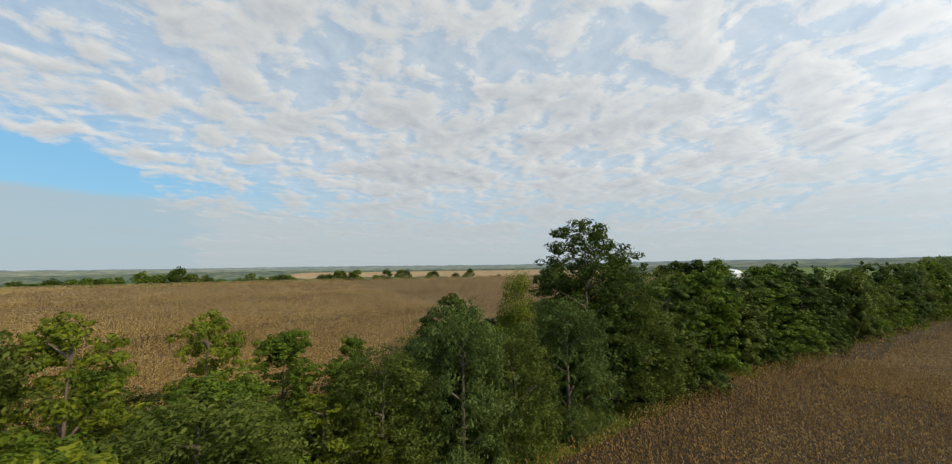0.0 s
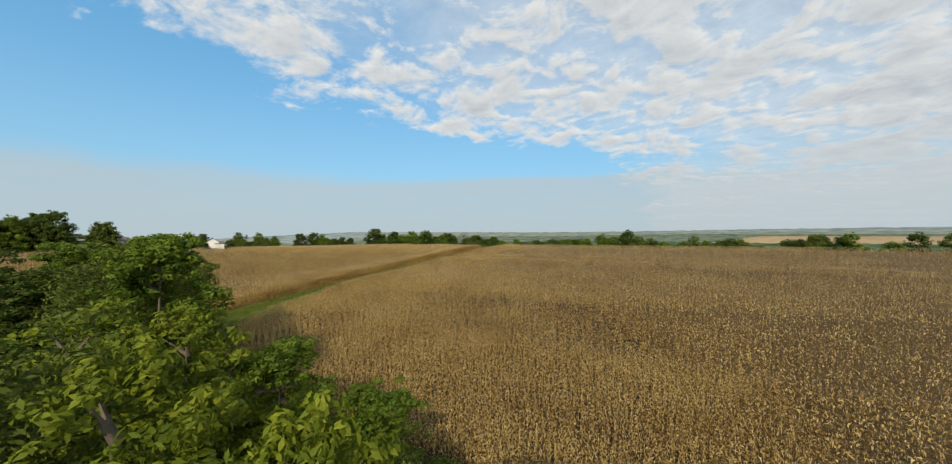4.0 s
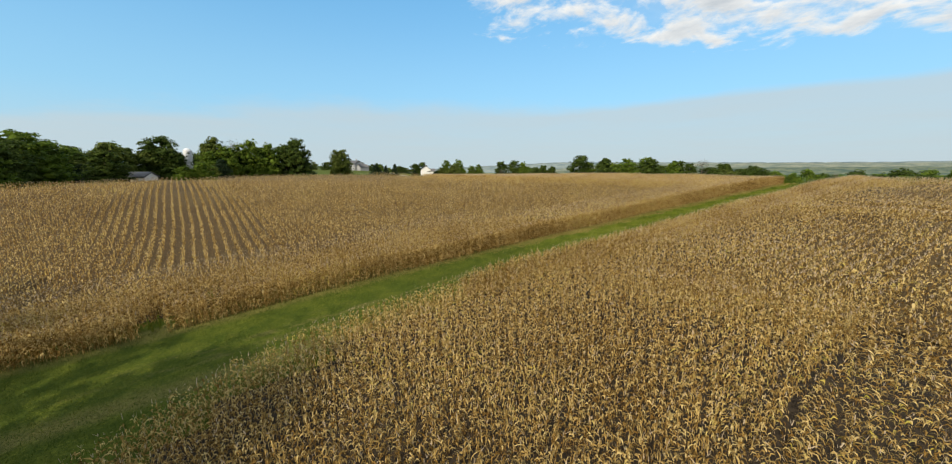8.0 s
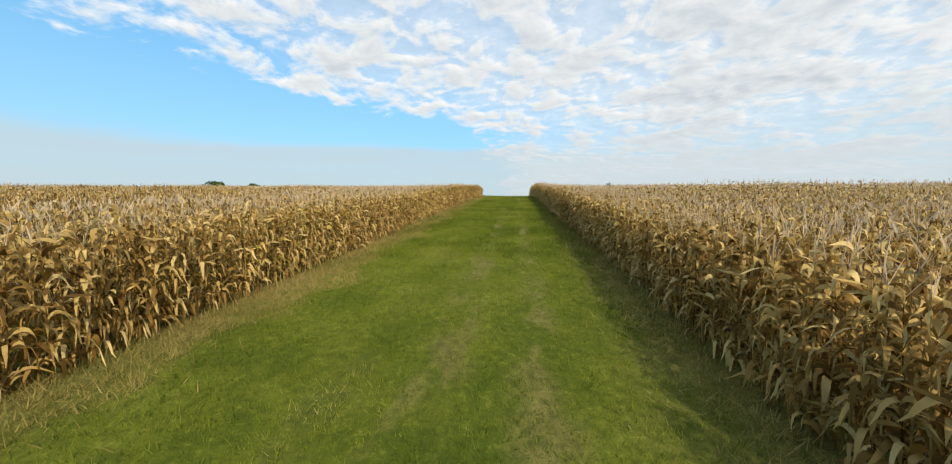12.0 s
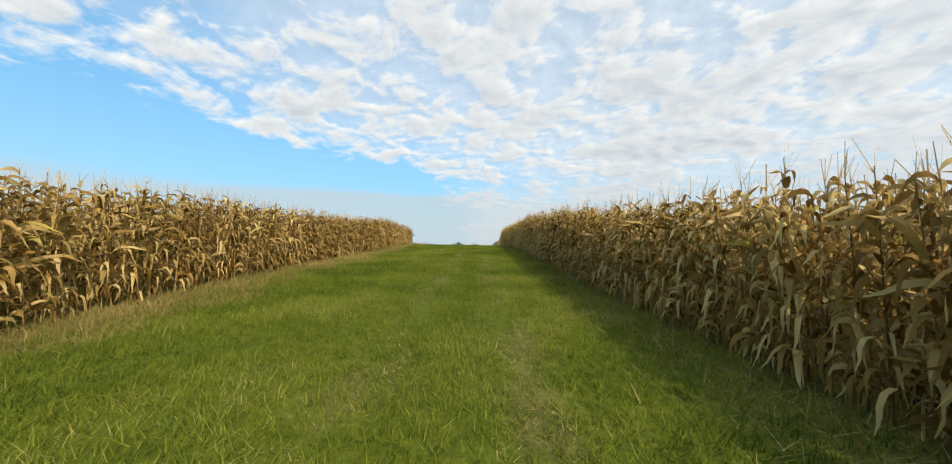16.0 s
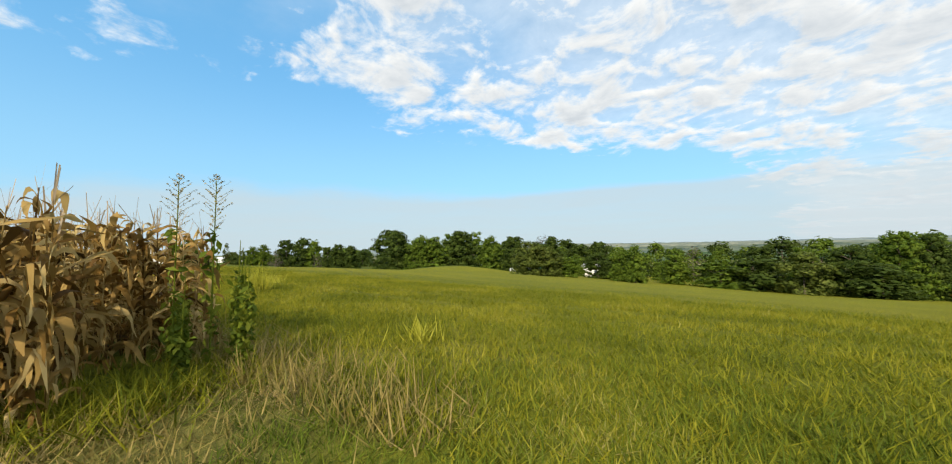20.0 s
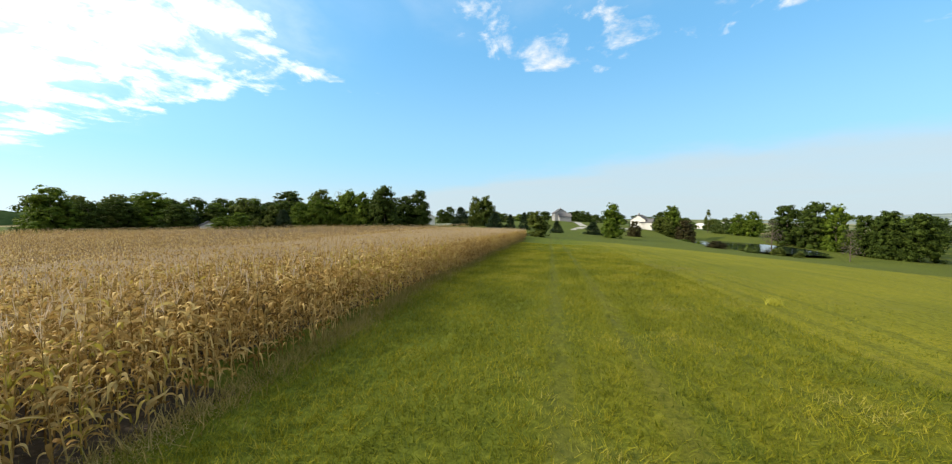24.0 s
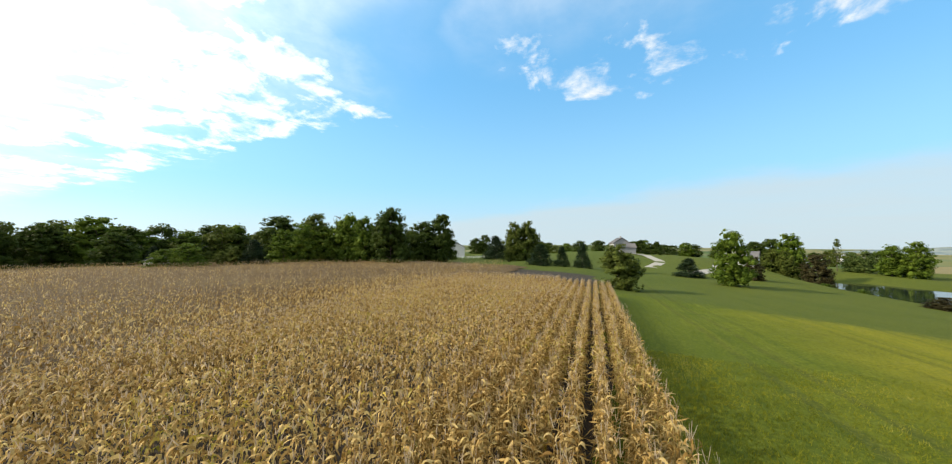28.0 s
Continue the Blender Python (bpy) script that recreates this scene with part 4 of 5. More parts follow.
def hedge_trees():
    look_of = {
        "yellow": ("bushy tree with bright yellow-green leaves in the hedge", 11, "yellow", 0.13, "round", 0.0),
        "green": ("leafy green hedge tree", 12, "green", 0.13, "round", 0.0),
        "willow": ("pale grey-green willow-like tree in the hedge", 13, "pale", 0.12, "tall", 0.55),
        "dark": ("dark green rounded tree in the hedge", 14, "dark", 0.14, "round", 0.0),
        "olive": ("olive-brown shrubby tree in the hedge", 15, "olive", 0.12, "tall", 0.3),
    }
    kinds = {k: make_tree(a, 12.0, 3.8, 27000, s * 0.86, m, t, 0.0, 80, f, hang=h, full=0.05, each=6) for k, (t, a, m, s, f, h) in look_of.items()}
    plain_kinds = {k: make_tree(a + 40, 12.0, 3.8, 11000, s * 1.15, m, t, 0.0, 60, f, hang=h, full=0.06, each=6) for k, (t, a, m, s, f, h) in look_of.items()}
    mid_kinds = {k: make_tree(a + 80, 12.0, 3.8, 19000, s * 0.92, m, t, 0.0, 74, f, hang=h, full=0.05, each=6) for k, (t, a, m, s, f, h) in look_of.items() if k != "willow"}
    far_kinds = {k: make_tree(a + 120, 12.0, 4.2, 6500, 0.28, m, t, 0.0, 46, f, hang=h, sides=3, full=0.09, heart=0.45, each=6) for k, (t, a, m, s, f, h) in look_of.items() if k != "yellow"}
    big = make_tree(16, 20.0, 8.0, 34000, 0.17, "dark", "tall dark green tree standing above the hedge", 0.16, 90, full=0.03, each=7)
    poplar = make_tree(18, 13.0, 2.8, 16000, 0.10, "yellow", "narrow light green tree beside the tall hedge tree", 0.0, 70, "tall")
    bush = make_tree(17, 4.0, 2.6, 4500, 0.13, "green", "low green vine-covered bush at the field margin", 0.0, 34, kind="shrub", sides=3)
    plant, rng = planter(5)
    g = "trees of the hedge"
    taken = []

    def put(kind, x, y, h, spread=None, simple=False):
        s = h / 12.0
        plant((mid_kinds if simple == "mid" else plain_kinds if simple else kinds)[kind], x, y, (spread / 3.1) if spread else s * 1.15, s * 1.04, g)
        taken.append((x, y))

    plant(big, 95.0, -137.0, 1.2, 1.08, g)
    plant(poplar, 86.0, -134.5, 1.15, 1.2, g)
    taken += [(93.5, -137), (86, -134.5)]
    put("willow", 74.2, -140.6, 12.6, 4.0)
    put("olive", 79.5, -140.8, 10.8, 3.6)
    put("willow", 87.0, -140.4, 12.4, 4.2)
    put("olive", 98.5, -141.0, 12.6, 4.8)
    put("green", 68.5, -131.0, 8.9, 2.0)
    put("dark", 76.6, -135.0, 12.5, 4.0)
    put("green", 81.5, -136.0, 9.5)
    put("yellow", 52.0, -137.0, 13.3, 3.8)
    put("yellow", 57.8, -136.8, 12.9, 3.2)
    put("yellow", 46.5, -142.0, 13.2, 4.2)
    put("yellow", 53.0, -150.0, 12.2, 4.0)
    put("olive", 57.5, -145.5, 10.6, 4.2)
    put("green", 62.5, -133.5, 10.4, 3.4)
    put("green", 66.5, -135.5, 8.2, 3.0)
    put("yellow", 41.5, -135.0, 12.8, 4.2)
    put("olive", 47.6, -138.8, 14.0, 4.4)
    put("yellow", 44.2, -132.0, 12.2, 4.0)
    put("green", 35.0, -129.5, 15.2, 4.6)
    put("olive", 28.5, -128.5, 14.6, 4.6)
    put("green", 18.0, -122.5, 15.0, 5.6)
    put("olive", 23.0, -125.5, 14.0, 5.4)
    put("green", 12.0, -127.0, 14.5, 4.8)
    put("dark", 16.0, -131.0, 12.5, 4.6)
    put("green", 45.5, -128.5, 9.6, 3.4)
    put("green", 51.5, -127.5, 8.0, 2.8)
    put("olive", 12.5, -120.5, 9.5, 3.8)
    # added trees, mostly out of view, that throw shade over the lane's foot
    for x, y, h in ((5.0, -131.0, 14.0), (-3.0, -134.5, 13.0), (9.0, -136.0, 12.0), (-11.0, -137.0, 13.0), (-19.0, -141.0, 12.0)):
        put(("green", "olive", "dark")[int(-y) % 3], x, y, h, 4.8, True)
    for x in np.arange(12, 100, 3.8):
        for y in np.arange(-130, -151, -4.8):
            xx, yy = x + rng.uniform(-1.6, 1.6), y + rng.uniform(-1.6, 1.6)
            if min(math.hypot(xx - a, yy - b) for a, b in taken) < 3.2 or 59 < xx < 68 and yy < -139 or xx > 64 and yy < -141.5:
                continue
            put(("green", "olive", "dark", "yellow")[rng.choice(4, p=(0.36, 0.26, 0.26, 0.12))], xx, yy, rng.uniform(6.5, 10.0), rng.uniform(3.6, 4.8), math.hypot(xx - 60, yy + 140) > 40 or (math.hypot(xx - 60, yy + 140) > 14 and "mid"))
    rest = []
    for x in np.arange(98, 330, 5.0):
        front = float(hedge_front(x)) + 3.6
        for row in range(2 if x < 180 else 1):
            xx, yy = x + rng.uniform(-2, 2), front + row * 9 + rng.uniform(-1.5, 1.5)
            h, w = rng.uniform(11.5, 16.0) + max(x - 150, 0) * 0.03, rng.uniform(4.6, 6.2)
            kind = ("green", "olive", "dark", "willow")[rng.choice(4, p=(0.3, 0.22, 0.38, 0.1))]
            rest.append((far_kinds[kind], pose(xx, yy, stand(xx, yy, -0.15), 0, 0, rng.uniform(0, 360)) @ Matrix.Diagonal((w / 3.6, w / 3.6, h / 12, 1))))
    mass("hedge", "far run of the mixed hedge between the two corn fields", "hedge", rest)
    for t in far_kinds.values():
        drop_thing(t)
    for x in np.arange(24, 150, 4.6):
        s = rng.uniform(0.7, 1.25)
        plant(bush, x + rng.uniform(-1, 1), -124.8 - 0.1 * (x - 27) + rng.uniform(-0.8, 0.8), s, s * rng.uniform(0.8, 1.1), "bushes along the corn")
    drop_unplaced([*kinds.values(), *plain_kinds.values(), *mid_kinds.values()])


hedge_trees()

# ---------------------------------------------------------------- trees round about
def far_trees():
    text = {"dark": "dark green broadleaf tree at the edge of the farmland", "green": "green broadleaf tree by the fields", "olive": "olive-green broadleaf tree in a yard",
            "pale": "pale green young tree by the fields", "purple": "small dark reddish-brown tree", "pine": "dark blue-green spruce in a farmyard"}
    kinds = {k: [make_tree(31 + 7 * i + j, 12.0, 4.6, 8000, 0.31, k, t, 0.02, 70, "cone" if k == "pine" else "round", sides=3, full=0.15, heart=0.0 if k == "pine" else 0.5, each=0 if k == "pine" else 5) for j in range(2 if k in ("dark", "green") else 1)]
             for i, (k, t) in enumerate(text.items())}
    kinds["bare"] = [make_tree(81, 12.0, 3.6, 500, 0.22, "twig", "grey half-dead tree with few leaves", 0.2, 40, "tall")]
    kinds["sparse"] = [make_tree(82, 12.0, 3.0, 900, 0.35, "olive", "thin tree with sparse leaves", 0.25, 24, "tall")]
    plant, rng = planter(9)

    def grow(kind, x, y, height, spread):
        src = kinds[kind][rng.integers(len(kinds[kind]))]
        plant(src, x, y, spread / 3.7, height / 11.8)

    # windbreak and yard trees west of the left field, and the woods beyond the brow
    grow("dark", -155.8, -175.6, 10.3, 4.6)
    grow("dark", -145.0, -175.9, 8.6, 3.3)
    grow("olive", -127.5, -165.6, 5.5, 3.3)
    grow("green", -164.2, -166.5, 14.8, 5.1)
    grow("pine", -125.2, -157.2, 7.6, 2.2)
    grow("dark", -175.2, -164.4, 12.8, 4.5)
    grow("dark", -177.2, -156.9, 12.3, 4.3)
    grow("dark", -179.1, -148.4, 13.6, 4.6)
    grow("pine", -130.7, -149.0, 6.4, 3.2)
    grow("pine", -134.5, -142.0, 5.6, 3.8)
    grow("dark", -162.3, -134.0, 17.6, 7.9)
    grow("olive", -164.0, -118.0, 18.3, 6.3)
    grow("bare", -168.3, -109.9, 17.8, 5.7)
    grow("green", -166.3, -103.6, 17.6, 5.6)
    grow("green", -166.1, -96.7, 16.3, 5.2)
    grow("dark", -165.3, -85.2, 19.0, 6.4)
    grow("dark", -167.7, -89.8, 16.1, 5.1)
    grow("dark", -187.3, 99.3, 16.2, 5.5)
    grow("dark", -193.2, 95.8, 13.9, 5.5)
    grow("dark", -170.2, 113.4, 25.1, 11.3)
    grow("green", -159.0, 125.8, 22.1, 8.3)
    grow("green", -167.9, 120.9, 19.0, 8.3)
    grow("green", -147.9, 138.3, 23.6, 7.8)
    grow("green", -156.5, 134.3, 20.3, 7.8)
    grow("green", -139.0, 147.0, 24.4, 8.2)
    grow("green", -148.2, 143.0, 21.0, 8.2)
    grow("dark", -123.7, 162.6, 21.1, 9.3)
    grow("dark", -134.2, 158.6, 18.1, 9.3)
    grow("bare", -111.9, 174.6, 21.6, 9.8)
    grow("dark", -100.1, 180.3, 18.7, 7.7)
    grow("dark", -109.3, 178.1, 16.1, 7.7)
    grow("dark", -87.1, 191.4, 17.2, 6.0)
    grow("dark", -94.5, 190.5, 14.8, 6.0)
    grow("green", -27.3, 74.8, 7.9, 2.6)
    grow("green", -30.7, 75.7, 6.8, 2.6)
    grow("green", -22.8, 86.6, 8.1, 3.4)
    # trees round the yards and the pond
    grow("dark", -194.5, -84.1, 19.0, 6.5)
    grow("dark", -193.0, -90.9, 16.1, 6.5)
    grow("dark", -182.3, -98.3, 15.1, 6.3)
    grow("green", -166.6, -107.4, 16.2, 5.7)
    grow("green", -164.1, -113.2, 13.7, 5.7)
    grow("green", -154.9, -112.8, 14.3, 5.1)
    grow("green", -152.3, -118.2, 12.0, 5.1)
    grow("pine", -139.3, -113.7, 8.4, 4.2)
    grow("olive", -135.9, -116.6, 6.5, 2.7)
    grow("olive", -134.6, -120.2, 5.1, 2.7)
    grow("green", -125.1, -118.6, 7.4, 4.0)
    grow("green", -122.3, -122.9, 5.8, 4.0)
    grow("dark", -179.7, -164.8, 13.8, 5.9)
    grow("dark", -175.5, -170.8, 11.5, 5.9)
    grow("dark", -162.4, -177.9, 15.0, 8.3)
    grow("dark", -118.5, -140.5, 10.3, 5.1)
    grow("green", -120.1, -156.6, 15.5, 8.1)
    grow("dark", -109.5, -156.1, 12.8, 5.6)
    grow("green", -93.7, -156.9, 15.1, 6.9)
    grow("dark", -101.1, -154.2, 10.8, 4.7)
    grow("dark", -316.3, -119.2, 14.2, 5.8)
    grow("dark", -315.3, -126.3, 11.9, 5.8)
    grow("pine", -226.7, -74.1, 11.0, 6.0)
    grow("olive", -209.1, -58.5, 16.0, 4.8)
    grow("olive", -212.6, -54.0, 16.1, 4.8)
    grow("pine", -185.0, -41.7, 7.0, 4.5)
    grow("pine", -186.7, -35.2, 6.6, 2.5)
    grow("pine", -188.0, -29.2, 7.8, 2.9)
    grow("olive", -137.6, -15.2, 7.7, 3.6)
    grow("pine", -190.0, -15.4, 5.5, 2.8)
    grow("dark", -300.7, -6.4, 7.8, 2.9)
    grow("dark", -302.5, -10.0, 6.7, 2.9)
    grow("dark", -320.3, -15.1, 8.5, 3.7)
    grow("dark", -322.1, -19.6, 7.3, 3.7)
    grow("pine", -190.7, -0.5, 5.5, 4.0)
    grow("green", -172.5, 6.5, 13.0, 4.3)
    grow("purple", -199.8, 16.0, 7.2, 3.0)
    grow("green", -252.0, 38.9, 18.8, 5.9)
    grow("olive", -247.4, 36.7, 11.2, 3.9)
    grow("olive", -250.2, 32.5, 9.6, 3.9)
    grow("purple", -240.9, 43.5, 12.4, 4.9)
    grow("sparse", -282.4, 63.3, 14.2, 2.8)
    grow("pale", -280.2, 71.3, 9.4, 3.2)
    grow("pale", -283.2, 68.2, 8.1, 3.2)
    grow("dark", -335.8, 53.3, 14.8, 6.6)
    grow("dark", -339.1, 45.9, 12.7, 6.6)
    grow("green", -266.6, 80.5, 14.1, 5.2)
    grow("green", -270.5, 75.3, 12.1, 5.2)
    grow("dark", -231.5, 82.1, 18.0, 7.4)
    grow("dark", -220.3, 87.4, 19.8, 7.3)
    grow("green", -213.0, 90.6, 18.6, 5.6)
    grow("bare", -218.6, 71.7, 12.8, 5.3)
    grow("bare", -170.9, 73.8, 10.2, 3.1)
    grow("dark", -191.5, 93.8, 16.7, 5.0)
    grow("dark", -197.7, 91.4, 15.2, 4.6)
    grow("purple", -168.9, 38.3, 2.5, 3.0)
    grow("pale", -154.2, 44.2, 1.9, 0.8)
    grow("pale", -156.4, 44.0, 1.6, 0.8)
    grow("pale", -154.8, 42.4, 1.8, 0.8)
    grow("olive", -152.0, 49.3, 2.7, 1.1)
    grow("olive", -154.4, 48.9, 2.3, 1.1)
    # brush on the near bank of the pond
    for i in (0, 1, 4, 8, 9, 12):
        a = -14 + i * 4.6
        grow(("olive", "green", "olive")[i % 3], -216 + a * 0.977 + 3.6, 60 + a * 0.21 - 18.5 - 0.012 * (20 - a) + abs(max(a, 20) - 20) * 0.55, 1.6 + (i * 7 % 5) * 0.3, 1.8 + (i * 3 % 4) * 0.3)
    # the wood below the hay field
    grow("dark", -127.5, 88.0, 19.1, 7.0)
    grow("green", -118.5, 91.6, 15.9, 6.2)
    grow("green", -114.9, 96.0, 16.4, 7.5)
    grow("dark", -107.2, 104.4, 18.8, 7.9)
    grow("green", -97.8, 113.0, 16.6, 5.9)
    grow("dark", -90.4, 118.8, 16.1, 5.1)
    grow("dark", -66.6, 108.4, 13.9, 4.6)
    grow("dark", -71.7, 107.5, 12.0, 4.6)
    grow("dark", -68.7, 132.2, 12.8, 6.0)
    grow("dark", -65.9, 144.6, 13.9, 5.7)
    grow("green", -56.6, 106.9, 7.5, 2.6)
    grow("green", -60.3, 107.2, 6.5, 2.6)
    grow("green", -39.2, 110.0, 8.5, 2.8)
    grow("green", -42.9, 110.8, 7.3, 2.8)
    grow("green", -45.2, 107.8, 7.9, 2.8)
    grow("green", -27.3, 105.1, 4.5, 1.8)
    grow("green", -29.8, 106.5, 3.9, 1.8)
    grow("green", -31.3, 104.1, 4.2, 1.8)
    grow("bare", -23.8, 108.0, 10.1, 3.3)
    grow("green", -17.5, 105.1, 9.1, 3.4)
    grow("dark", -9.4, 98.0, 9.6, 4.5)
    grow("green", -2.0, 96.3, 9.6, 3.4)
    grow("dark", 4.2, 90.2, 9.3, 4.4)
    grow("green", 10.2, 93.7, 12.1, 4.1)
    grow("dark", 14.0, 95.2, 11.5, 3.4)
    # trees beyond the right field
    grow("green", 43.0, 105.5, 16.6, 5.8)
    grow("green", 36.0, 106.7, 14.3, 5.8)
    grow("green", 29.4, 103.9, 15.4, 5.8)
    grow("green", 20.4, 102.5, 12.9, 4.3)
    grow("green", 15.1, 103.5, 11.1, 4.3)
    grow("green", 10.6, 100.5, 12.0, 4.3)
    grow("olive", 58.0, 106.3, 13.3, 4.9)
    grow("olive", 52.0, 108.0, 11.4, 4.9)
    grow("olive", 46.2, 105.7, 12.4, 4.9)
    grow("green", 88.3, 125.3, 12.6, 5.3)
    grow("green", 82.1, 127.7, 10.8, 5.3)
    grow("green", 75.7, 126.1, 11.7, 5.3)
    grow("green", 105.2, 123.2, 13.4, 4.4)
    grow("green", 100.3, 125.9, 11.5, 4.4)
    grow("green", 94.8, 124.6, 12.5, 4.4)
    grow("dark", 135.3, 106.4, 14.6, 5.6)
    grow("dark", 129.3, 110.1, 12.6, 5.6)
    grow("dark", 143.6, 103.8, 13.6, 4.8)
    grow("dark", 138.6, 107.5, 11.7, 4.8)
    grow("dark", 238.6, 136.4, 8.4, 3.9)
    grow("dark", 235.6, 140.5, 7.2, 3.9)
    grow("dark", 230.6, 141.2, 7.8, 3.9)
    grow("dark", 253.7, 126.4, 8.2, 4.2)
    grow("dark", 250.7, 130.9, 7.1, 4.2)
    grow("dark", 245.5, 132.0, 7.6, 4.2)
    grow("dark", 261.8, 107.9, 8.5, 3.6)
    grow("dark", 259.6, 112.1, 7.3, 3.6)
    grow("dark", 255.0, 113.1, 7.9, 3.6)
    grow("dark", 276.5, 95.6, 8.9, 3.0)
    grow("dark", 275.1, 99.5, 7.7, 3.0)
    grow("dark", 271.1, 100.4, 8.3, 3.0)
    grow("green", -41.1, 73.4, 4.9, 2.8)
    grow("olive", -45.2, 71.0, 7.2, 4.0)
    grow("olive", -48.6, 68.6, 8.2, 4.4)
    grow("dark", -31.7, 87.2, 7.0, 3.4)
    grow("dark", -36.2, 87.4, 6.0, 3.4)
    grow("dark", -39.1, 84.0, 6.5, 3.4)
    # trees at the far end of the hedge
    grow("dark", 232.6, -84.2, 13.1, 4.6)
    grow("dark", 232.0, -78.4, 11.3, 4.6)
    grow("dark", 236.1, -92.4, 14.9, 4.9)
    grow("dark", 236.0, -86.9, 12.8, 4.9)
    grow("green", 233.9, -100.8, 15.6, 6.9)
    grow("dark", 224.8, -122.5, 15.1, 5.4)
    loose = {k: make_tree(300 + i, 12.0, 4.6, 2400, 0.6, k, text[k], 0.02, 44, sides=3, full=0.09) for i, k in enumerate(("dark", "green", "olive"))}
    woods = []

    def fill(kind, x, y, height, spread):
        woods.append((loose[kind], pose(x, y, stand(x, y, -0.15), 0, 0, rng.uniform(0, 360)) @ Matrix.Diagonal((spread / 4.0, spread / 4.0, height / 11.8, 1))))

    # treeline behind the houses
    for i in range(46):
        fill(("dark", "green", "olive", "dark")[i % 4], -335 - 40 * math.sin(i * 1.9) ** 2 - rng.uniform(0, 25), -125 + i * 5.4 + rng.uniform(-3, 3), rng.uniform(5, 10), rng.uniform(4.5, 7))
    # a second row that closes the wood
    for i in range(20):
        t = 0.24 + 0.76 * i / 19
        x, y = -160 + 175 * t, 82 + 60 * math.sin(1.0 + t * 1.9) + rng.uniform(-4, 4)
        fill(("dark", "green")[i % 2], x, y + 8, rng.uniform(8, 14), rng.uniform(4.5, 6))
    for i in range(44):
        t = i / 43
        fill(("dark", "green", "dark", "olive")[i % 4], -98 - 118 * t + rng.uniform(-3, 3), -176 + 46 * t + 36 * t * t + rng.uniform(-3, 3), rng.uniform(9, 14.5), rng.uniform(4.6, 6.2))
    for i in range(44):
        if i % 11 in (4, 5):
            continue
        high = (9.5 + 3.0 * math.sin(i * 0.9) + rng.uniform(-1, 2)) * (0.55 if i < 9 else 1.25)
        fill(("green", "dark", "olive", "dark")[i % 4], -14 + i * 6.6 + rng.uniform(-2, 2), 88 + rng.uniform(-6, 14) + i * 0.8, high, rng.uniform(4.5, 6.5))
    for i in range(16):
        fill(("dark", "green")[i % 2], -195 - i * 11 + rng.uniform(-4, 4), 95 + i * 8 + rng.uniform(-6, 6), rng.uniform(10, 15), rng.uniform(5, 7))
    mass("woods", "belt of mixed green trees behind the fields", "woods", woods)
    for t in loose.values():
        drop_thing(t)
    drop_unplaced([t for many in kinds.values() for t in many])


far_trees()


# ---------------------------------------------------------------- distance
# tones for far land; the farther ridges have air haze painted into theirs
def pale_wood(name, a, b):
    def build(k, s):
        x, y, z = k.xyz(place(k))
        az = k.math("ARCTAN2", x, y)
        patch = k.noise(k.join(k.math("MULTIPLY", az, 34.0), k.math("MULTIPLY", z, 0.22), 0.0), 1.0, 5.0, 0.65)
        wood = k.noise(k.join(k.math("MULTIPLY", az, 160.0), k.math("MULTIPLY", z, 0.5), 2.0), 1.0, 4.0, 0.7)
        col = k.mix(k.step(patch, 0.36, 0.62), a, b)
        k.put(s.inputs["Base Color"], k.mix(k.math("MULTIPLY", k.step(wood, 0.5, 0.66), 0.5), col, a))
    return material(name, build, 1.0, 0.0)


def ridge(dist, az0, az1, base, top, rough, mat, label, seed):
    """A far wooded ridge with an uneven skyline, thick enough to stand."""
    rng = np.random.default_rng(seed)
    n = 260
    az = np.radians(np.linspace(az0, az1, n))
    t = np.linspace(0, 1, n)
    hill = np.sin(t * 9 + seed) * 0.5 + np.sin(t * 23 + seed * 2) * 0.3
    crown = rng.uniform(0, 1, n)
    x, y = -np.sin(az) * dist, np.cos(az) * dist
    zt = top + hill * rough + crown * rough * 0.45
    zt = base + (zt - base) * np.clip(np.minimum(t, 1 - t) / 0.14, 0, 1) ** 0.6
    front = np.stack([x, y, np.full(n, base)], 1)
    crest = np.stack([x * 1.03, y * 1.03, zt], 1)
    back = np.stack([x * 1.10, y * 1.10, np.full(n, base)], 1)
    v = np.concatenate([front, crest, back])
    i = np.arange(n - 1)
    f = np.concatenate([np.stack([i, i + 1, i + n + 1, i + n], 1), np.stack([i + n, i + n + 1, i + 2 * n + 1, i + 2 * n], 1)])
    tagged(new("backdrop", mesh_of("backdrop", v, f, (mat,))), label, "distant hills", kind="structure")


ridge(430, -118, 30, -24, -12.6, 0.5, pale_wood("field_near", (0.20, 0.165, 0.085), (0.27, 0.22, 0.12)), "tan fields beyond the corn", 11)
ridge(520, -116, 40, -24, -13.0, 2.2, pale_wood("wood_low", (0.035, 0.06, 0.03), (0.07, 0.10, 0.05)), "hedgerow trees between far fields", 12)
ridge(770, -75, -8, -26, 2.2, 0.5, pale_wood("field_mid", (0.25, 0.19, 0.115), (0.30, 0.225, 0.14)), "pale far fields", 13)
ridge(1350, -120, 60, -34, 14.0, 2.5, pale_wood("field_far", (0.105, 0.135, 0.12), (0.195, 0.210, 0.165)), "far fields and woods, air haze in their colour", 14)
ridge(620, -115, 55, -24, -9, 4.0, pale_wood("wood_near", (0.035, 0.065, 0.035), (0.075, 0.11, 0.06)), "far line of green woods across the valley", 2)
ridge(1000, -120, 60, -30, 4.5, 4.0, pale_wood("wood_mid", (0.055, 0.085, 0.075), (0.12, 0.14, 0.10)), "distant wooded farmland with blue air haze in its colour", 3)
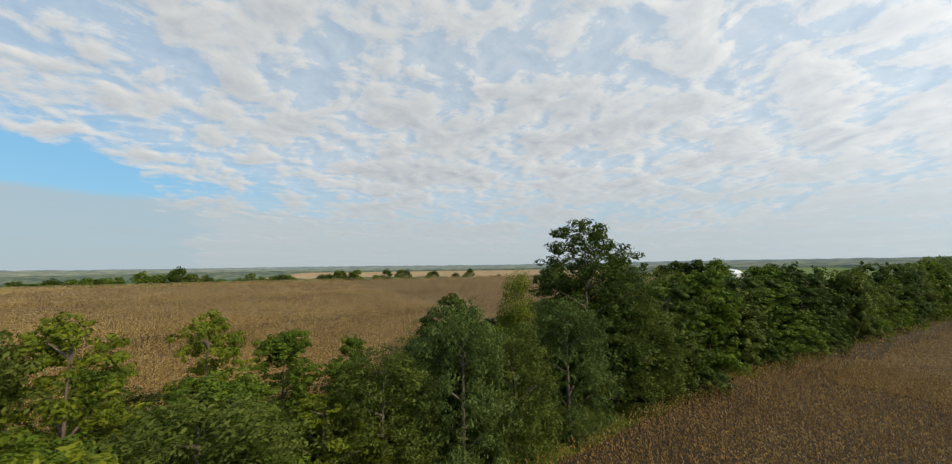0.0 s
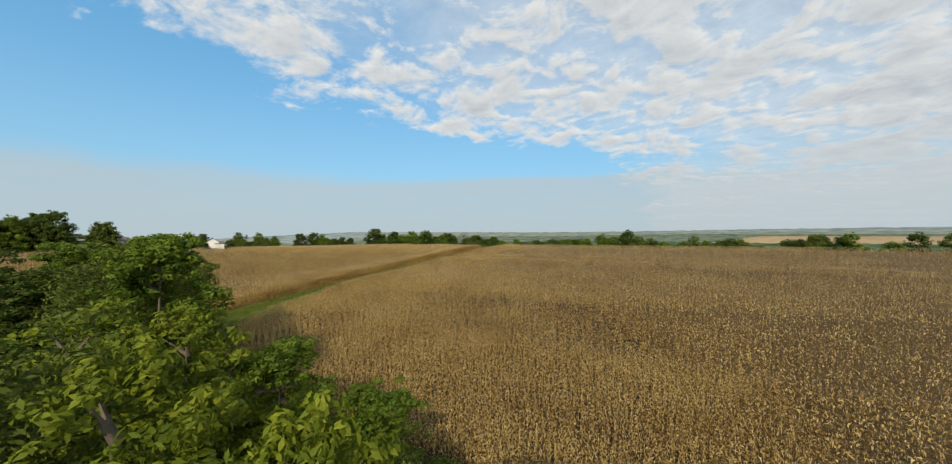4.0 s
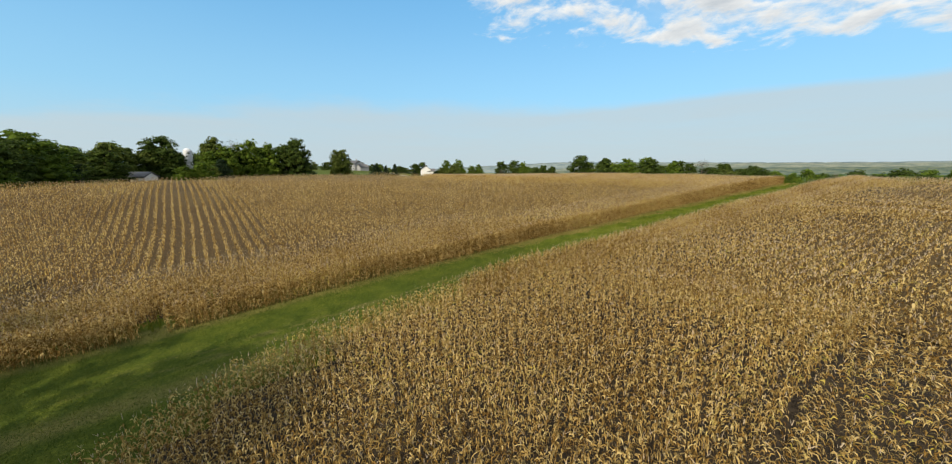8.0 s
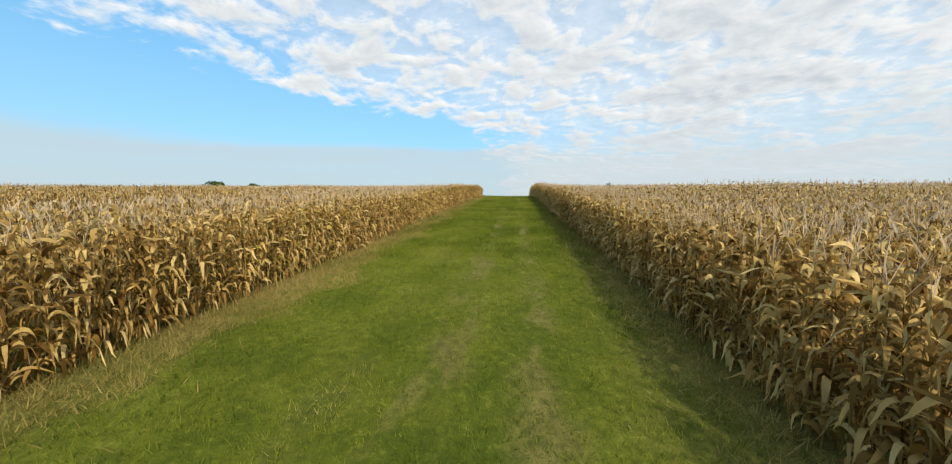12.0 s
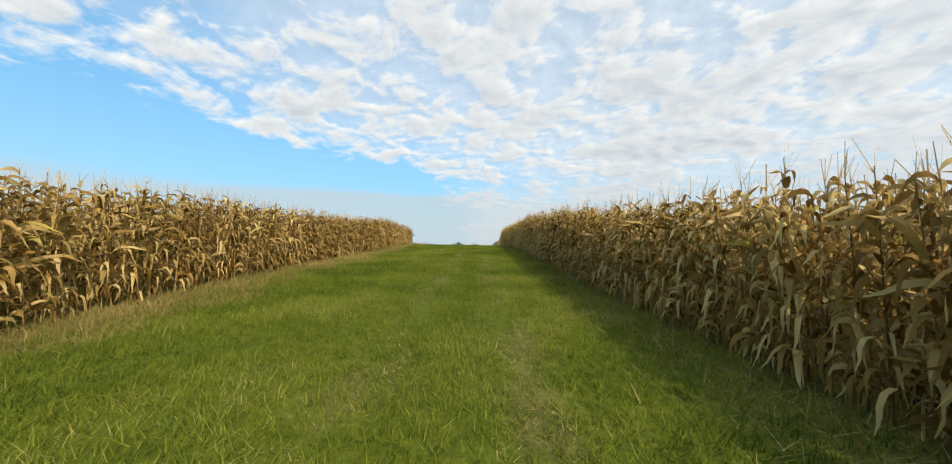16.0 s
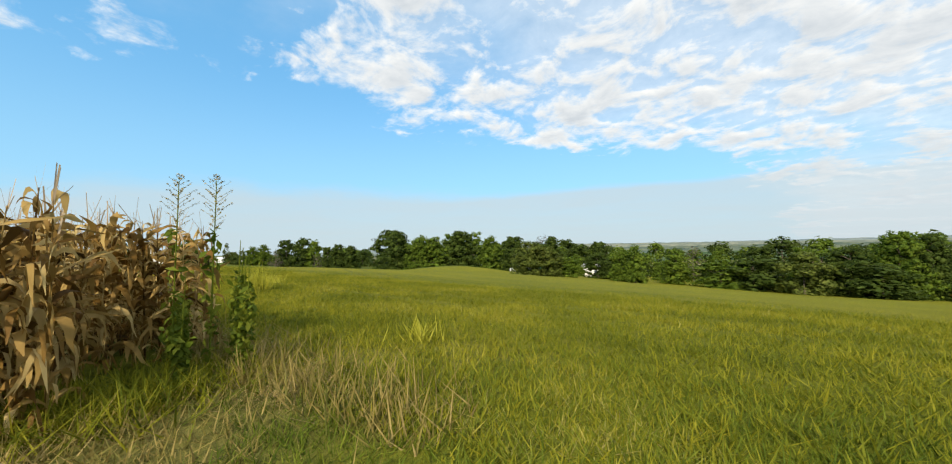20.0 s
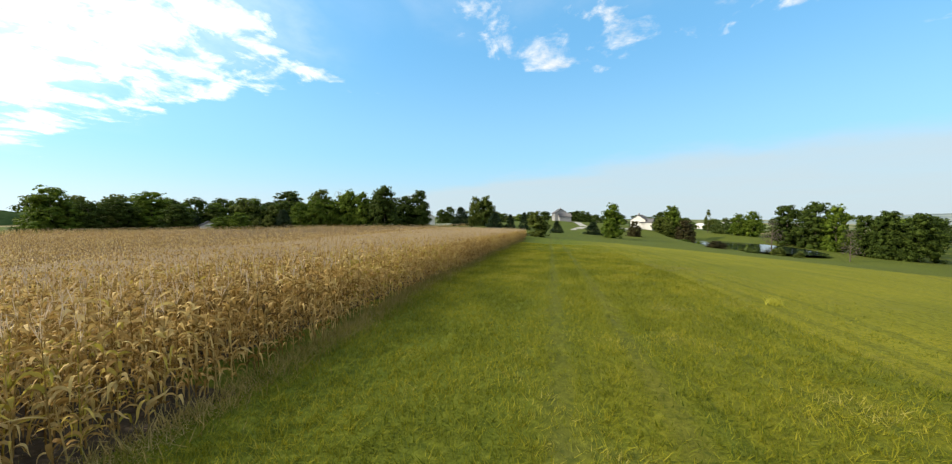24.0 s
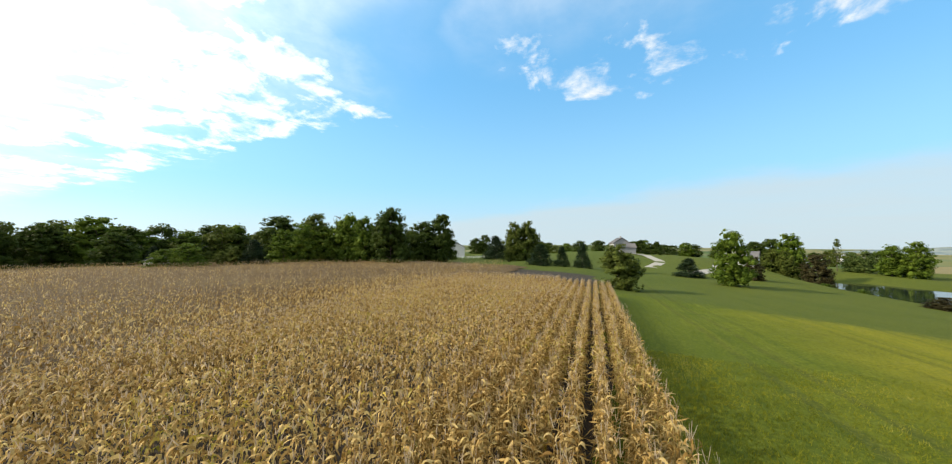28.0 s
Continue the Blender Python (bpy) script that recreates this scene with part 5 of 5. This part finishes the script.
ridge(1900, -125, 75, -40, 27, 6.0, pale_wood("wood_far", (0.105, 0.145, 0.165), (0.20, 0.235, 0.22)), "ridge on the horizon, air haze in its pale blue colour", 4)
ridge(520, 85, 130, -10, 3.0, 2.5, pale_wood("wood_west", (0.050, 0.075, 0.035), (0.100, 0.115, 0.055)), "far fields and trees beyond the houses", 5)
ridge(420, 130, 235, -12, 7, 3.0, pale_wood("wood_south", (0.03, 0.055, 0.02), (0.06, 0.09, 0.035)), "belt of woods south of the farm", 6)

# ---------------------------------------------------------------- grass
def blades(name, label, x, y, low, high, lean=0.35, mat=None, width=0.006, way=None):
    n = len(x)
    z = land(x, y)
    h = RNG.uniform(low, high, n) * RNG.uniform(0.6, 1.3, n)
    a = RNG.uniform(0, 6.28, n)
    w = width * RNG.uniform(0.7, 1.6, n)
    bend = RNG.uniform(0.1, 1.0, n) * lean * 2
    b = RNG.uniform(0, 6.28, n) if way is None else way
    base = np.stack([x, y, z - 0.01], 1)
    side = np.stack([np.cos(a) * w, np.sin(a) * w, 0 * w], 1)
    tip = base + np.stack([np.cos(b) * bend * h, np.sin(b) * bend * h, h * np.maximum(1 - 0.25 * bend, 0.15)], 1)
    v = np.stack([base - side, base + side, tip], 1).reshape(-1, 3)
    f = np.arange(n * 3).reshape(-1, 3)
    return tagged(new(name, mesh_of(name, v, f, (mat or M_BLADE,))), label, "grass", kind="stuff")


def tufted(x0, x1, y0, y1, tufts, each, spread=0.045):
    """Places in small tufts, as grass grows, and the way each tuft leans."""
    cx, cy = RNG.uniform(x0, x1, tufts), RNG.uniform(y0, y1, tufts)
    x, y = np.repeat(cx, each) + RNG.normal(0, spread, tufts * each), np.repeat(cy, each) + RNG.normal(0, spread, tufts * each)
    return x, y, np.repeat(RNG.uniform(0, 6.28, tufts), each) + RNG.normal(0, 0.7, tufts * each)


def worn(x, y):
    """True where a blade still stands: the wheel tracks of the lane are worn in patches."""
    patch = np.sin(x * 2.1 + 1.3 * np.sin(y * 0.37)) * np.sin(y * 0.55 + 0.8 * np.sin(x * 1.7)) + 0.5 * np.sin(y * 1.9 + x * 3.1)
    track = np.exp(-((np.abs(x - 1.75) - 0.75) / 0.36) ** 2)
    return RNG.uniform(0, 1, len(x)) > track * np.clip(0.45 + 0.6 * patch, 0, 0.92)


# darker copy of the blade colours, with shade among the grass painted in
M_SHADED_BLADE = material("shaded_grass", leafy([(0.0, (0.020, 0.038, 0.005)), (0.5, (0.056, 0.085, 0.010)), (1.0, (0.130, 0.150, 0.022))], 0.3, 0.6, 0.35, 0.45), 0.65, 0.1)


def make_grass():
    # lane: short where it is driven, rank along the crop
    x, y, w = tufted(-5.0, 5.2, -80, 2, 60000, 8, 0.07)
    k = worn(x, y)
    dry = (y < -0.6) & (x < -LANE + 0.9 * np.minimum(-y / 70, 1.0) + 1.35 + 0.35 * np.sin(y * 0.7) + 0.3 * np.sin(y * 2.3 + x))
    blades("verge_grass", "yellowed grass along the left crop edge", x[k & dry], y[k & dry], 0.06, 0.16, 0.7, M_DRY, 0.0055, way=w[k & dry])
    k &= ~dry
    x, y, w = x[k], y[k], w[k]
    blades("lane_grass", "mown green grass of the farm lane", x, y, 0.05, 0.12, 0.6, width=0.0048, way=w)
    x, y, w = tufted(-4.0, 5.2, -66, 3, 46000, 6, 0.09)
    k = worn(x, y)
    x, y, w = x[k], y[k], w[k]
    blades("lane_grass", "longer bent green grass blades of the farm lane", x, y, 0.09, 0.17, 0.8, width=0.005, way=w)
    n = 60000
    y = RNG.uniform(-100, 0.3, n)
    x = np.where(RNG.uniform(0, 1, n) < np.where(y < -50, 0.5, 0.75), -LANE + 0.9 * np.minimum(-y / 70, 1.0) + np.abs(RNG.normal(0, 0.85, n)) - 0.3, LANE - np.abs(RNG.normal(0, 0.6, n)) + 0.3)
    blades("verge_grass", "rank yellowing grass at the foot of the corn", x, y, 0.08, 0.26, 0.8, M_DRY, 0.006)
    n = 130000
    x, y = RNG.uniform(-5.2, 12.0, n), RNG.uniform(-120, -80, n)
    k = ~in_right(x - 0.3, y)
    blades("lane_grass", "mown green grass at the foot of the lane", x[k], y[k], 0.06, 0.2, 0.6, M_SHADED_BLADE, width=0.008)
    # hay field by the flight
    s, o, w = tufted(-14, 91, -0.2, 20, 84000, 5, 0.09)
    o = o * np.repeat(RNG.uniform(0.1, 1, 84000), 5)
    x, y = -LANE + ED[0] * s + EN[0] * o, ED[1] * s + EN[1] * o
    k = RNG.uniform(0, 1, len(x)) > 0.8 * (np.exp(-((o - 6.2) / 0.3) ** 2) + np.exp(-((o - 8.1) / 0.3) ** 2))
    x, y, w = x[k], y[k], w[k]
    blades("hay_grass", "lush green hay grass beside the corn", x, y, 0.07, 0.16, 0.6, M_HAY, width=0.0062, way=w)
    s, o, w = tufted(-12, 70, -0.1, 14, 42000, 6, 0.1)
    x, y = -LANE + ED[0] * s + EN[0] * o, ED[1] * s + EN[1] * o
    k = RNG.uniform(0, 1, len(x)) > 0.85 * (np.exp(-((o - 6.2) / 0.32) ** 2) + np.exp(-((o - 8.1) / 0.32) ** 2))
    x, y, w = x[k], y[k], w[k]
    blades("hay_grass", "longer bent green blades in the hay field", x, y, 0.10, 0.20, 0.8, M_HAY, width=0.0075, way=w)
    n = 26000
    s = RNG.uniform(-2, 105, n)
    o = np.abs(RNG.normal(0, 0.5, n)) - 0.3
    blades("verge_grass", "rank grass at the foot of the corn", -LANE + ED[0] * s + EN[0] * o, ED[1] * s + EN[1] * o, 0.15, 0.45, 0.5, M_DRY, 0.008)


M_DRY = material("dry_grass", leafy([(0.0, (0.090, 0.115, 0.020)), (0.45, (0.225, 0.180, 0.048)), (1.0, (0.390, 0.300, 0.120))], 0.25, 0.6, 0.4, 0.4), 0.7, 0.2)
make_grass()


def tuft(x, y, count, height, spread, label, mat):
    rng = np.random.default_rng(int(abs(x * 10)) + 3)
    px, py = x + rng.normal(0, spread, count), y + rng.normal(0, spread, count)
    ob = blades("grass_tuft", label, px, py, height * 0.6, height, 0.45, mat, 0.012)
    ob["category"] = "grass tuft"
    return ob


M_LIME = material("lime_grass", leafy([(0.0, (0.22, 0.25, 0.02)), (1.0, (0.46, 0.42, 0.05))], 0.3, 0.6), 0.6, 0.2)
for x, y, n, h in ((-15.35, 2.85, 220, 1.0), (-27.0, 1.25, 150, 0.9), (-29.0, 4.0, 90, 0.7), (-19.1, 4.6, 60, 0.6), (-49.2, 9.5, 80, 0.5), (-5.6, 2.2, 80, 0.45)):
    tuft(x, y, n, h, 0.16, "clump of bright yellow-green tall grass in the hay field", M_LIME)


M_STRAW = material("straw", leafy([(0.0, (0.24, 0.175, 0.07)), (1.0, (0.44, 0.35, 0.17))], 0.15, 0.7), 0.8, 0.2)
rs = np.random.default_rng(12)
cx, cy = np.where(rs.uniform(0, 1, 260) < 0.5, 1.0, 2.5) + rs.normal(0, 0.22, 260), rs.uniform(-70, -4, 260)
px, py = np.repeat(cx, 60) + rs.normal(0, 0.13, 15600), np.repeat(cy, 60) + rs.normal(0, 0.24, 15600)
blades("straw", "dead clippings lying in the worn wheel tracks of the lane", px, py, 0.03, 0.08, 1.6, M_STRAW, 0.0045)
blades("rank_grass", "long lush green grass under the corn corner", -5.4 + rs.normal(0, 0.35, 1500), -1.15 + rs.normal(0, 0.45, 1500), 0.2, 0.42, 0.7, M_HAY, 0.008)
blades("straw", "patch of flattened pale straw at the field corner", -4.95 + rs.normal(0, 0.35, 900), 0.02 + rs.normal(0, 0.22, 900), 0.05, 0.11, 1.7, M_STRAW, 0.005)
s, o = rs.uniform(1, 105, 22000), rs.normal(0.12, 0.22, 22000)
blades("straw", "brown straw and dead grass along the foot of the corn", -LANE + ED[0] * s + EN[0] * o, ED[1] * s + EN[1] * o, 0.08, 0.2, 1.5, M_STRAW, 0.006)

# ---------------------------------------------------------------- tall weeds at the field corner
def weed(x, y, height, label, plume=True):
    """A tall stem with narrow leaves, and a feathery seed head."""
    rng = np.random.default_rng(int(abs(x * 100)))
    base = tagged(new("tall_weed"), label, "weed")
    z0 = stand(x, y)
    base.matrix_basis = pose(x, y, z0)
    part("stem", mesh_of("stem", *tube((0, 0, -0.05), (0.05, 0.02, height * 0.95), 0.012, 0.004, 5), (M_BLADE,), True), base)
    n = 60 if plume else 90
    t = rng.uniform(0.05, 0.70, n)
    c = np.stack([0.05 * t + rng.normal(0, 0.03, n), rng.normal(0, 0.03, n), t * height], 1)
    v, f = leaf_cloud(rng, c, np.full((n, 3), 0.05), 70 if plume else 170, 0.05)
    part("leaves", mesh_of("leaves", v, f, (M_BLADE,)), base)
    if plume:
        # fine side twigs, each set with tiny seeds
        twigs, seeds = [], []
        for i in range(34):
            u = i / 33
            reach = 0.17 * math.sin(math.pi * (0.12 + 0.86 * u)) * rng.uniform(0.7, 1.1)
            a = i * 2.4
            p0 = np.array([0.05, 0.02, height * (0.70 + 0.28 * u)])
            p1 = p0 + np.array([math.cos(a) * reach, math.sin(a) * reach, reach * 0.75])
            twigs.append(tube(p0, p1, 0.0022, 0.001, 3))
            w = rng.uniform(0.25, 1, 9)[:, None]
            seeds.append(p0 + (p1 - p0) * w)
        seeds = np.concatenate(seeds)
        v, f = leaf_cloud(rng, seeds, np.full((len(seeds), 3), 0.012), 420, 0.010)
        tv, tf = merge(twigs)
        v, f = merge([(v, f), (tv, tf)])
        part("seed_head", mesh_of("seed_head", v, f, (M_DRY,)), base, "feathery pale seed head")


weed(-5.95, -0.75, 2.12, "tall roadside weed with a feathery seed head at the corn corner")
weed(-5.85, -0.45, 2.15, "tall roadside weed with a feathery seed head at the corn corner")
for i in range(9):
    weed(-5.55 - 0.3 * (i % 5) + 0.11 * (i // 5), -0.75 + 0.26 * (i // 5) + 0.05 * i, 0.7 + 0.1 * i, "green leafy weed at the corn corner", False)
for x, y, h in ((-5.6, -112.2, 1.6), (-5.9, -112.9, 1.3), (-5.3, -112.6, 1.1), (-8.0, -109.0, 2.0), (-8.4, -109.3, 1.8)):
    weed(x, y, h, "green leafy weed in a gap of the corn", False)

# ---------------------------------------------------------------- pond
def build_water(k, b):
    k.put(b.inputs["Base Color"], (0.012, 0.02, 0.016, 1))
    b.inputs["Roughness"].default_value, b.inputs["IOR"].default_value = 0.04, 1.33
    bump(k, b, k.noise(k.vec("MULTIPLY", place(k), (1.0, 2.2, 1.0)), 1.6, 4.0), 0.12, 0.05)


def make_pond():
    q = np.linspace(0, 2 * math.pi, 72, endpoint=False)
    r = 1.12 + 0.05 * np.sin(3 * q) + 0.04 * np.sin(5 * q + 1)
    a, b = np.cos(q) * 34 * r, np.sin(q) * 14 * r
    x, y = -216 + a * 0.977 - b * 0.21, 60 + a * 0.21 + b * 0.977
    v = np.concatenate([[(-216, 60, -9.6)], np.stack([x, y, np.full(72, -9.6)], 1)])
    f = np.array([[0, i + 1, (i + 1) % 72 + 1] for i in range(72)])
    tagged(new("water", mesh_of("water", v, f, (material("pond_water", build_water, 0.04, 0.5),))), "still farm pond reflecting the sky", "pond", kind="structure")


make_pond()


# ---------------------------------------------------------------- buildings
def box(x0, x1, y0, y1, z0, z1):
    v = np.array([(x, y, z) for z in (z0, z1) for y in (y0, y1) for x in (x0, x1)], float)
    f = np.array([(0, 2, 3, 1), (4, 5, 7, 6), (0, 1, 5, 4), (2, 6, 7, 3), (0, 4, 6, 2), (1, 3, 7, 5)])
    return v, f


M_WHITE = material("white_siding", plain((0.52, 0.52, 0.50), (0.70, 0.70, 0.68), 4.0, 0.2, 0.01), 0.6)
M_GREYWALL = material("grey_siding", plain((0.20, 0.205, 0.21), (0.28, 0.285, 0.29), 4.0, 0.2, 0.01), 0.7)
M_ROOF = material("grey_shingle", plain((0.07, 0.07, 0.075), (0.15, 0.15, 0.155), 7.0, 0.6, 0.03), 0.9, 0.1)
M_TEAL = material("teal_metal_roof", plain((0.05, 0.24, 0.23), (0.09, 0.33, 0.31), 3.0, 0.2, 0.01), 0.45)
M_PANE = material("window_pane", plain((0.02, 0.025, 0.03), (0.05, 0.06, 0.07), 2.0, 0.0, 0.01), 0.1, 0.6)
M_TRIM = material("white_trim", plain((0.70, 0.70, 0.68), (0.82, 0.82, 0.80), 5.0, 0.1, 0.01), 0.5)
M_STEEL = material("galvanised_steel", plain((0.50, 0.52, 0.54), (0.66, 0.68, 0.70), 2.0, 0.2, 0.02), 0.4)
M_GRAVEL = material("pale_gravel", plain((0.24, 0.23, 0.21), (0.36, 0.345, 0.315), 5.0, 0.5, 0.03), 0.95)


def gable(w, d, h, rise, over=0.4):
    """A pitched roof over a body w by d, ridge along x, with real thickness."""
    a = np.array([(s * (w / 2 + over), y, z) for s in (-1, 1) for y, z in ((-d / 2 - over, h - 0.2), (0, h + rise), (d / 2 + over, h - 0.2), (d / 2 + over, h + 0.05), (0, h + rise + 0.28), (-d / 2 - over, h + 0.05))])
    f = [[i, (i + 1) % 6, (i + 1) % 6 + 6, i + 6] for i in range(6)] + [[0, 1, 4, 5], [1, 2, 3, 4], [6, 11, 10, 7], [7, 10, 9, 8]]
    return a, np.array(f)


def gable_wall(w, d, h, rise):
    v = np.array([(s * w / 2, y, z) for s in (-1, 1) for y, z in ((-d / 2, -1.5), (d / 2, -1.5), (d / 2, h), (0, h + rise - 0.02), (-d / 2, h))])
    f = [[0, 1, 2, 4], [2, 3, 4, 4], [5, 9, 7, 6], [7, 9, 8, 8], [0, 5, 6, 1], [1, 6, 7, 2], [0, 4, 9, 5], [2, 7, 8, 3], [3, 8, 9, 4]]
    me = bpy.data.meshes.new("wall")
    me.from_pydata(v.tolist(), [], [list(dict.fromkeys(q)) for q in f])
    return me


def house(x, y, turn, w, d, h, rise, wall, roof, label, storeys=1, across=4, chimney=True, wing=None, door=True, name="house", category="house"):
    base = tagged(new(name), label, category)
    base.matrix_basis = pose(x, y, stand(x, y, 0.05), 0, 0, turn)
    me = gable_wall(w, d, h, rise)
    me.materials.append(wall)
    part("wall", me, base)
    top = part("roof", mesh_of("roof", *gable(w, d, h, rise), (roof,)), base)
    if chimney:
        part("chimney", mesh_of("chimney", *box(w * 0.2, w * 0.2 + 0.8, -0.4, 0.4, h, h + rise + 1.1), (M_GREYWALL,)), top)
    for side in (-1, 1):
        for s in range(storeys):
            for i in range(across):
                cx, cz = (i + 0.5) / across * w - w / 2, 1.5 + s * 2.8
                if door and s == 0 and i == across // 2:
                    part("door", mesh_of("door", *box(cx - 0.5, cx + 0.5, side * d / 2 - 0.06, side * d / 2 + 0.06, 0.0, 2.1), (M_TRIM,)), base)
                    continue
                fr = part("window", mesh_of("window", *box(cx - 0.65, cx + 0.65, side * d / 2 - 0.05, side * d / 2 + 0.05, cz - 0.75, cz + 0.75), (M_TRIM,)), base)
                part("pane", mesh_of("pane", *box(cx - 0.52, cx + 0.52, side * d / 2 - 0.07, side * d / 2 + 0.07, cz - 0.62, cz + 0.62), (M_PANE,)), fr)
    if wing:
        ww, wd, wh, ox, oy = wing
        me = gable_wall(ww, wd, wh, rise * 0.7)
        me.materials.append(wall)
        o = part("wing", me, base)
        o.matrix_basis = pose(ox, oy, 0, 0, 0, 90)
        o2 = part("wing_roof", mesh_of("wing_roof", *gable(ww, wd, wh, rise * 0.7), (roof,)), base)
        o2.matrix_basis = pose(ox, oy, 0, 0, 0, 90)
        part("garage_door", mesh_of("garage_door", *box(-0.05, 0.05, -1.4, 1.4, 0.0, 2.2), (M_TRIM,)), o).matrix_basis = pose(ww / 2, 0, 0)
    return base


house(-300, -26, 15, 15, 9, 5.4, 3.0, M_GREYWALL, M_ROOF, "two-storey grey farmhouse with a shingle roof", 2, 5, True, (8, 7, 3.0, 9.5, 2))
house(-262, 24, -20, 9, 8, 4.8, 2.8, M_WHITE, M_ROOF, "large white house with a steep grey roof", 2, 4, True, (6, 6, 3.4, 1.5, 4.5))
house(-248, -106, 30, 14, 8, 5.2, 2.4, M_WHITE, M_ROOF, "white two-storey house behind the pines", 2, 4, False)
house(-142, -168, 20, 24, 9, 3.0, 2.2, M_GREYWALL, M_ROOF, "long low farmhouse with a grey roof among trees", 1, 6, True)
house(-125.5, -134.5, 60, 6.5, 5.0, 2.3, 1.3, M_WHITE, M_ROOF, "small pale garden shed at the edge of the corn", 1, 2, False, None, True, "shed", "shed")
house(-57.6, 117.4, 35, 6.5, 4.0, 3.4, 0.6, M_WHITE, M_GREYWALL, "white box-like trailer below the hay field", 1, 3, False, None, True, "trailer", "trailer")
house(-57.0, 80.0, -32, 5.0, 4.0, 2.0, 1.0, M_GREYWALL, M_TEAL, "small grey-beige shed with a teal metal roof", 1, 2, False, None, True, "shed", "shed")
house(-450, 124, 10, 34, 14, 4.5, 2.5, M_WHITE, M_STEEL, "long pale machine shed on the far hill", 1, 5, False, None, False, "barn", "barn")
house(-430, 95, 30, 12, 8, 3.2, 2.0, M_WHITE, M_STEEL, "low white farm building beyond the pond", 1, 3, False, None, False, "barn", "barn")


def silo(x, y, radius, height, label):
    base = tagged(new("silo"), label, "silo")
    base.matrix_basis = pose(x, y, stand(x, y, -0.3))
    q = np.arange(24) * 2 * math.pi / 24
    ring = np.stack([np.cos(q), np.sin(q)], 1)
    levels = np.linspace(0, height, 12)
    v = np.concatenate([np.column_stack([ring * radius * (1 + 0.012 * (i % 2)), np.full(24, z)]) for i, z in enumerate(levels)])
    i = np.arange(24)
    f = np.concatenate([np.stack([i + 24 * r, (i + 1) % 24 + 24 * r, (i + 1) % 24 + 24 * r + 24, i + 24 * r + 24], 1) for r in range(11)])
    part("body", mesh_of("body", v, f, (M_STEEL,), True), base)
    caps = [np.column_stack([ring * radius * c, np.full(24, height + z)]) for c, z in ((1.06, -0.05), (0.7, radius * 0.4), (0.3, radius * 0.62), (0.04, radius * 0.7))]
    f = np.concatenate([np.stack([i + 24 * r, (i + 1) % 24 + 24 * r, (i + 1) % 24 + 24 * r + 24, i + 24 * r + 24], 1) for r in range(3)])
    part("dome", mesh_of("dome", np.concatenate(caps), f, (M_STEEL,), True), base)


silo(-173, -127, 1.6, 12.5, "slim white silo among the windbreak trees")
silo(300, -84, 3.2, 6.5, "round steel grain bin beyond the hedge")
silo(307, -84, 3.2, 6.0, "round steel grain bin beyond the hedge")


def fence(x0, y0, x1, y1, posts, label):
    base = tagged(new("fence"), label, "fence")
    base.matrix_basis = pose(0, 0, 0)
    pts = [(x0 + (x1 - x0) * i / (posts - 1), y0 + (y1 - y0) * i / (posts - 1)) for i in range(posts)]
    for x, y in pts:
        z = stand(x, y)
        part("post", mesh_of("post", *box(x - 0.08, x + 0.08, y - 0.08, y + 0.08, z - 0.3, z + 1.25), (M_TRIM,)), base)
    for (a, b), (c, d) in zip(pts, pts[1:]):
        for h in (0.45, 0.8, 1.12):
            part("rail", mesh_of("rail", *tube((a, b, stand(a, b) + h), (c, d, stand(c, d) + h), 0.06, 0.06, 4), (M_TRIM,)), base)


fence(-60.5, 82.5, -72, 92, 5, "white board fence by the teal-roofed shed")
fence(-222, -92, -236, -84, 6, "white deck railing by the house behind the pines")


def strip(name, points, width, mat, label, category):
    """A flat strip of ground laid 3 cm over the land."""
    V, n = [], len(points)
    for i, (x, y) in enumerate(points):
        a, b = points[max(i - 1, 0)], points[min(i + 1, n - 1)]
        d = Vector((b[0] - a[0], b[1] - a[1])).normalized()
        for s in (-1, 1):
            px, py = x - d.y * s * width / 2, y + d.x * s * width / 2
            V.append((px, py, stand(px, py, 0.06)))
    i = np.arange(n - 1) * 2
    tagged(new(name, mesh_of(name, np.array(V), np.stack([i, i + 1, i + 3, i + 2], 1), (mat,))), label, category, kind="structure")


def bend(points, steps=10):
    out = []
    for i in range(len(points) - 1):
        for j in range(steps):
            t = j / steps
            out.append((points[i][0] * (1 - t) + points[i + 1][0] * t, points[i][1] * (1 - t) + points[i + 1][1] * t))
    return out + [points[-1]]


strip("road", bend([(-215, -10), (-240, -6), (-272, -12), (-292, -20)]), 4.0, M_GRAVEL, "pale gravel drive up to the farmhouse", "drive")
strip("road", bend([(-205, 2), (-228, 12), (-252, 16)]), 4.5, M_GRAVEL, "pale gravel drive to the white house", "drive")
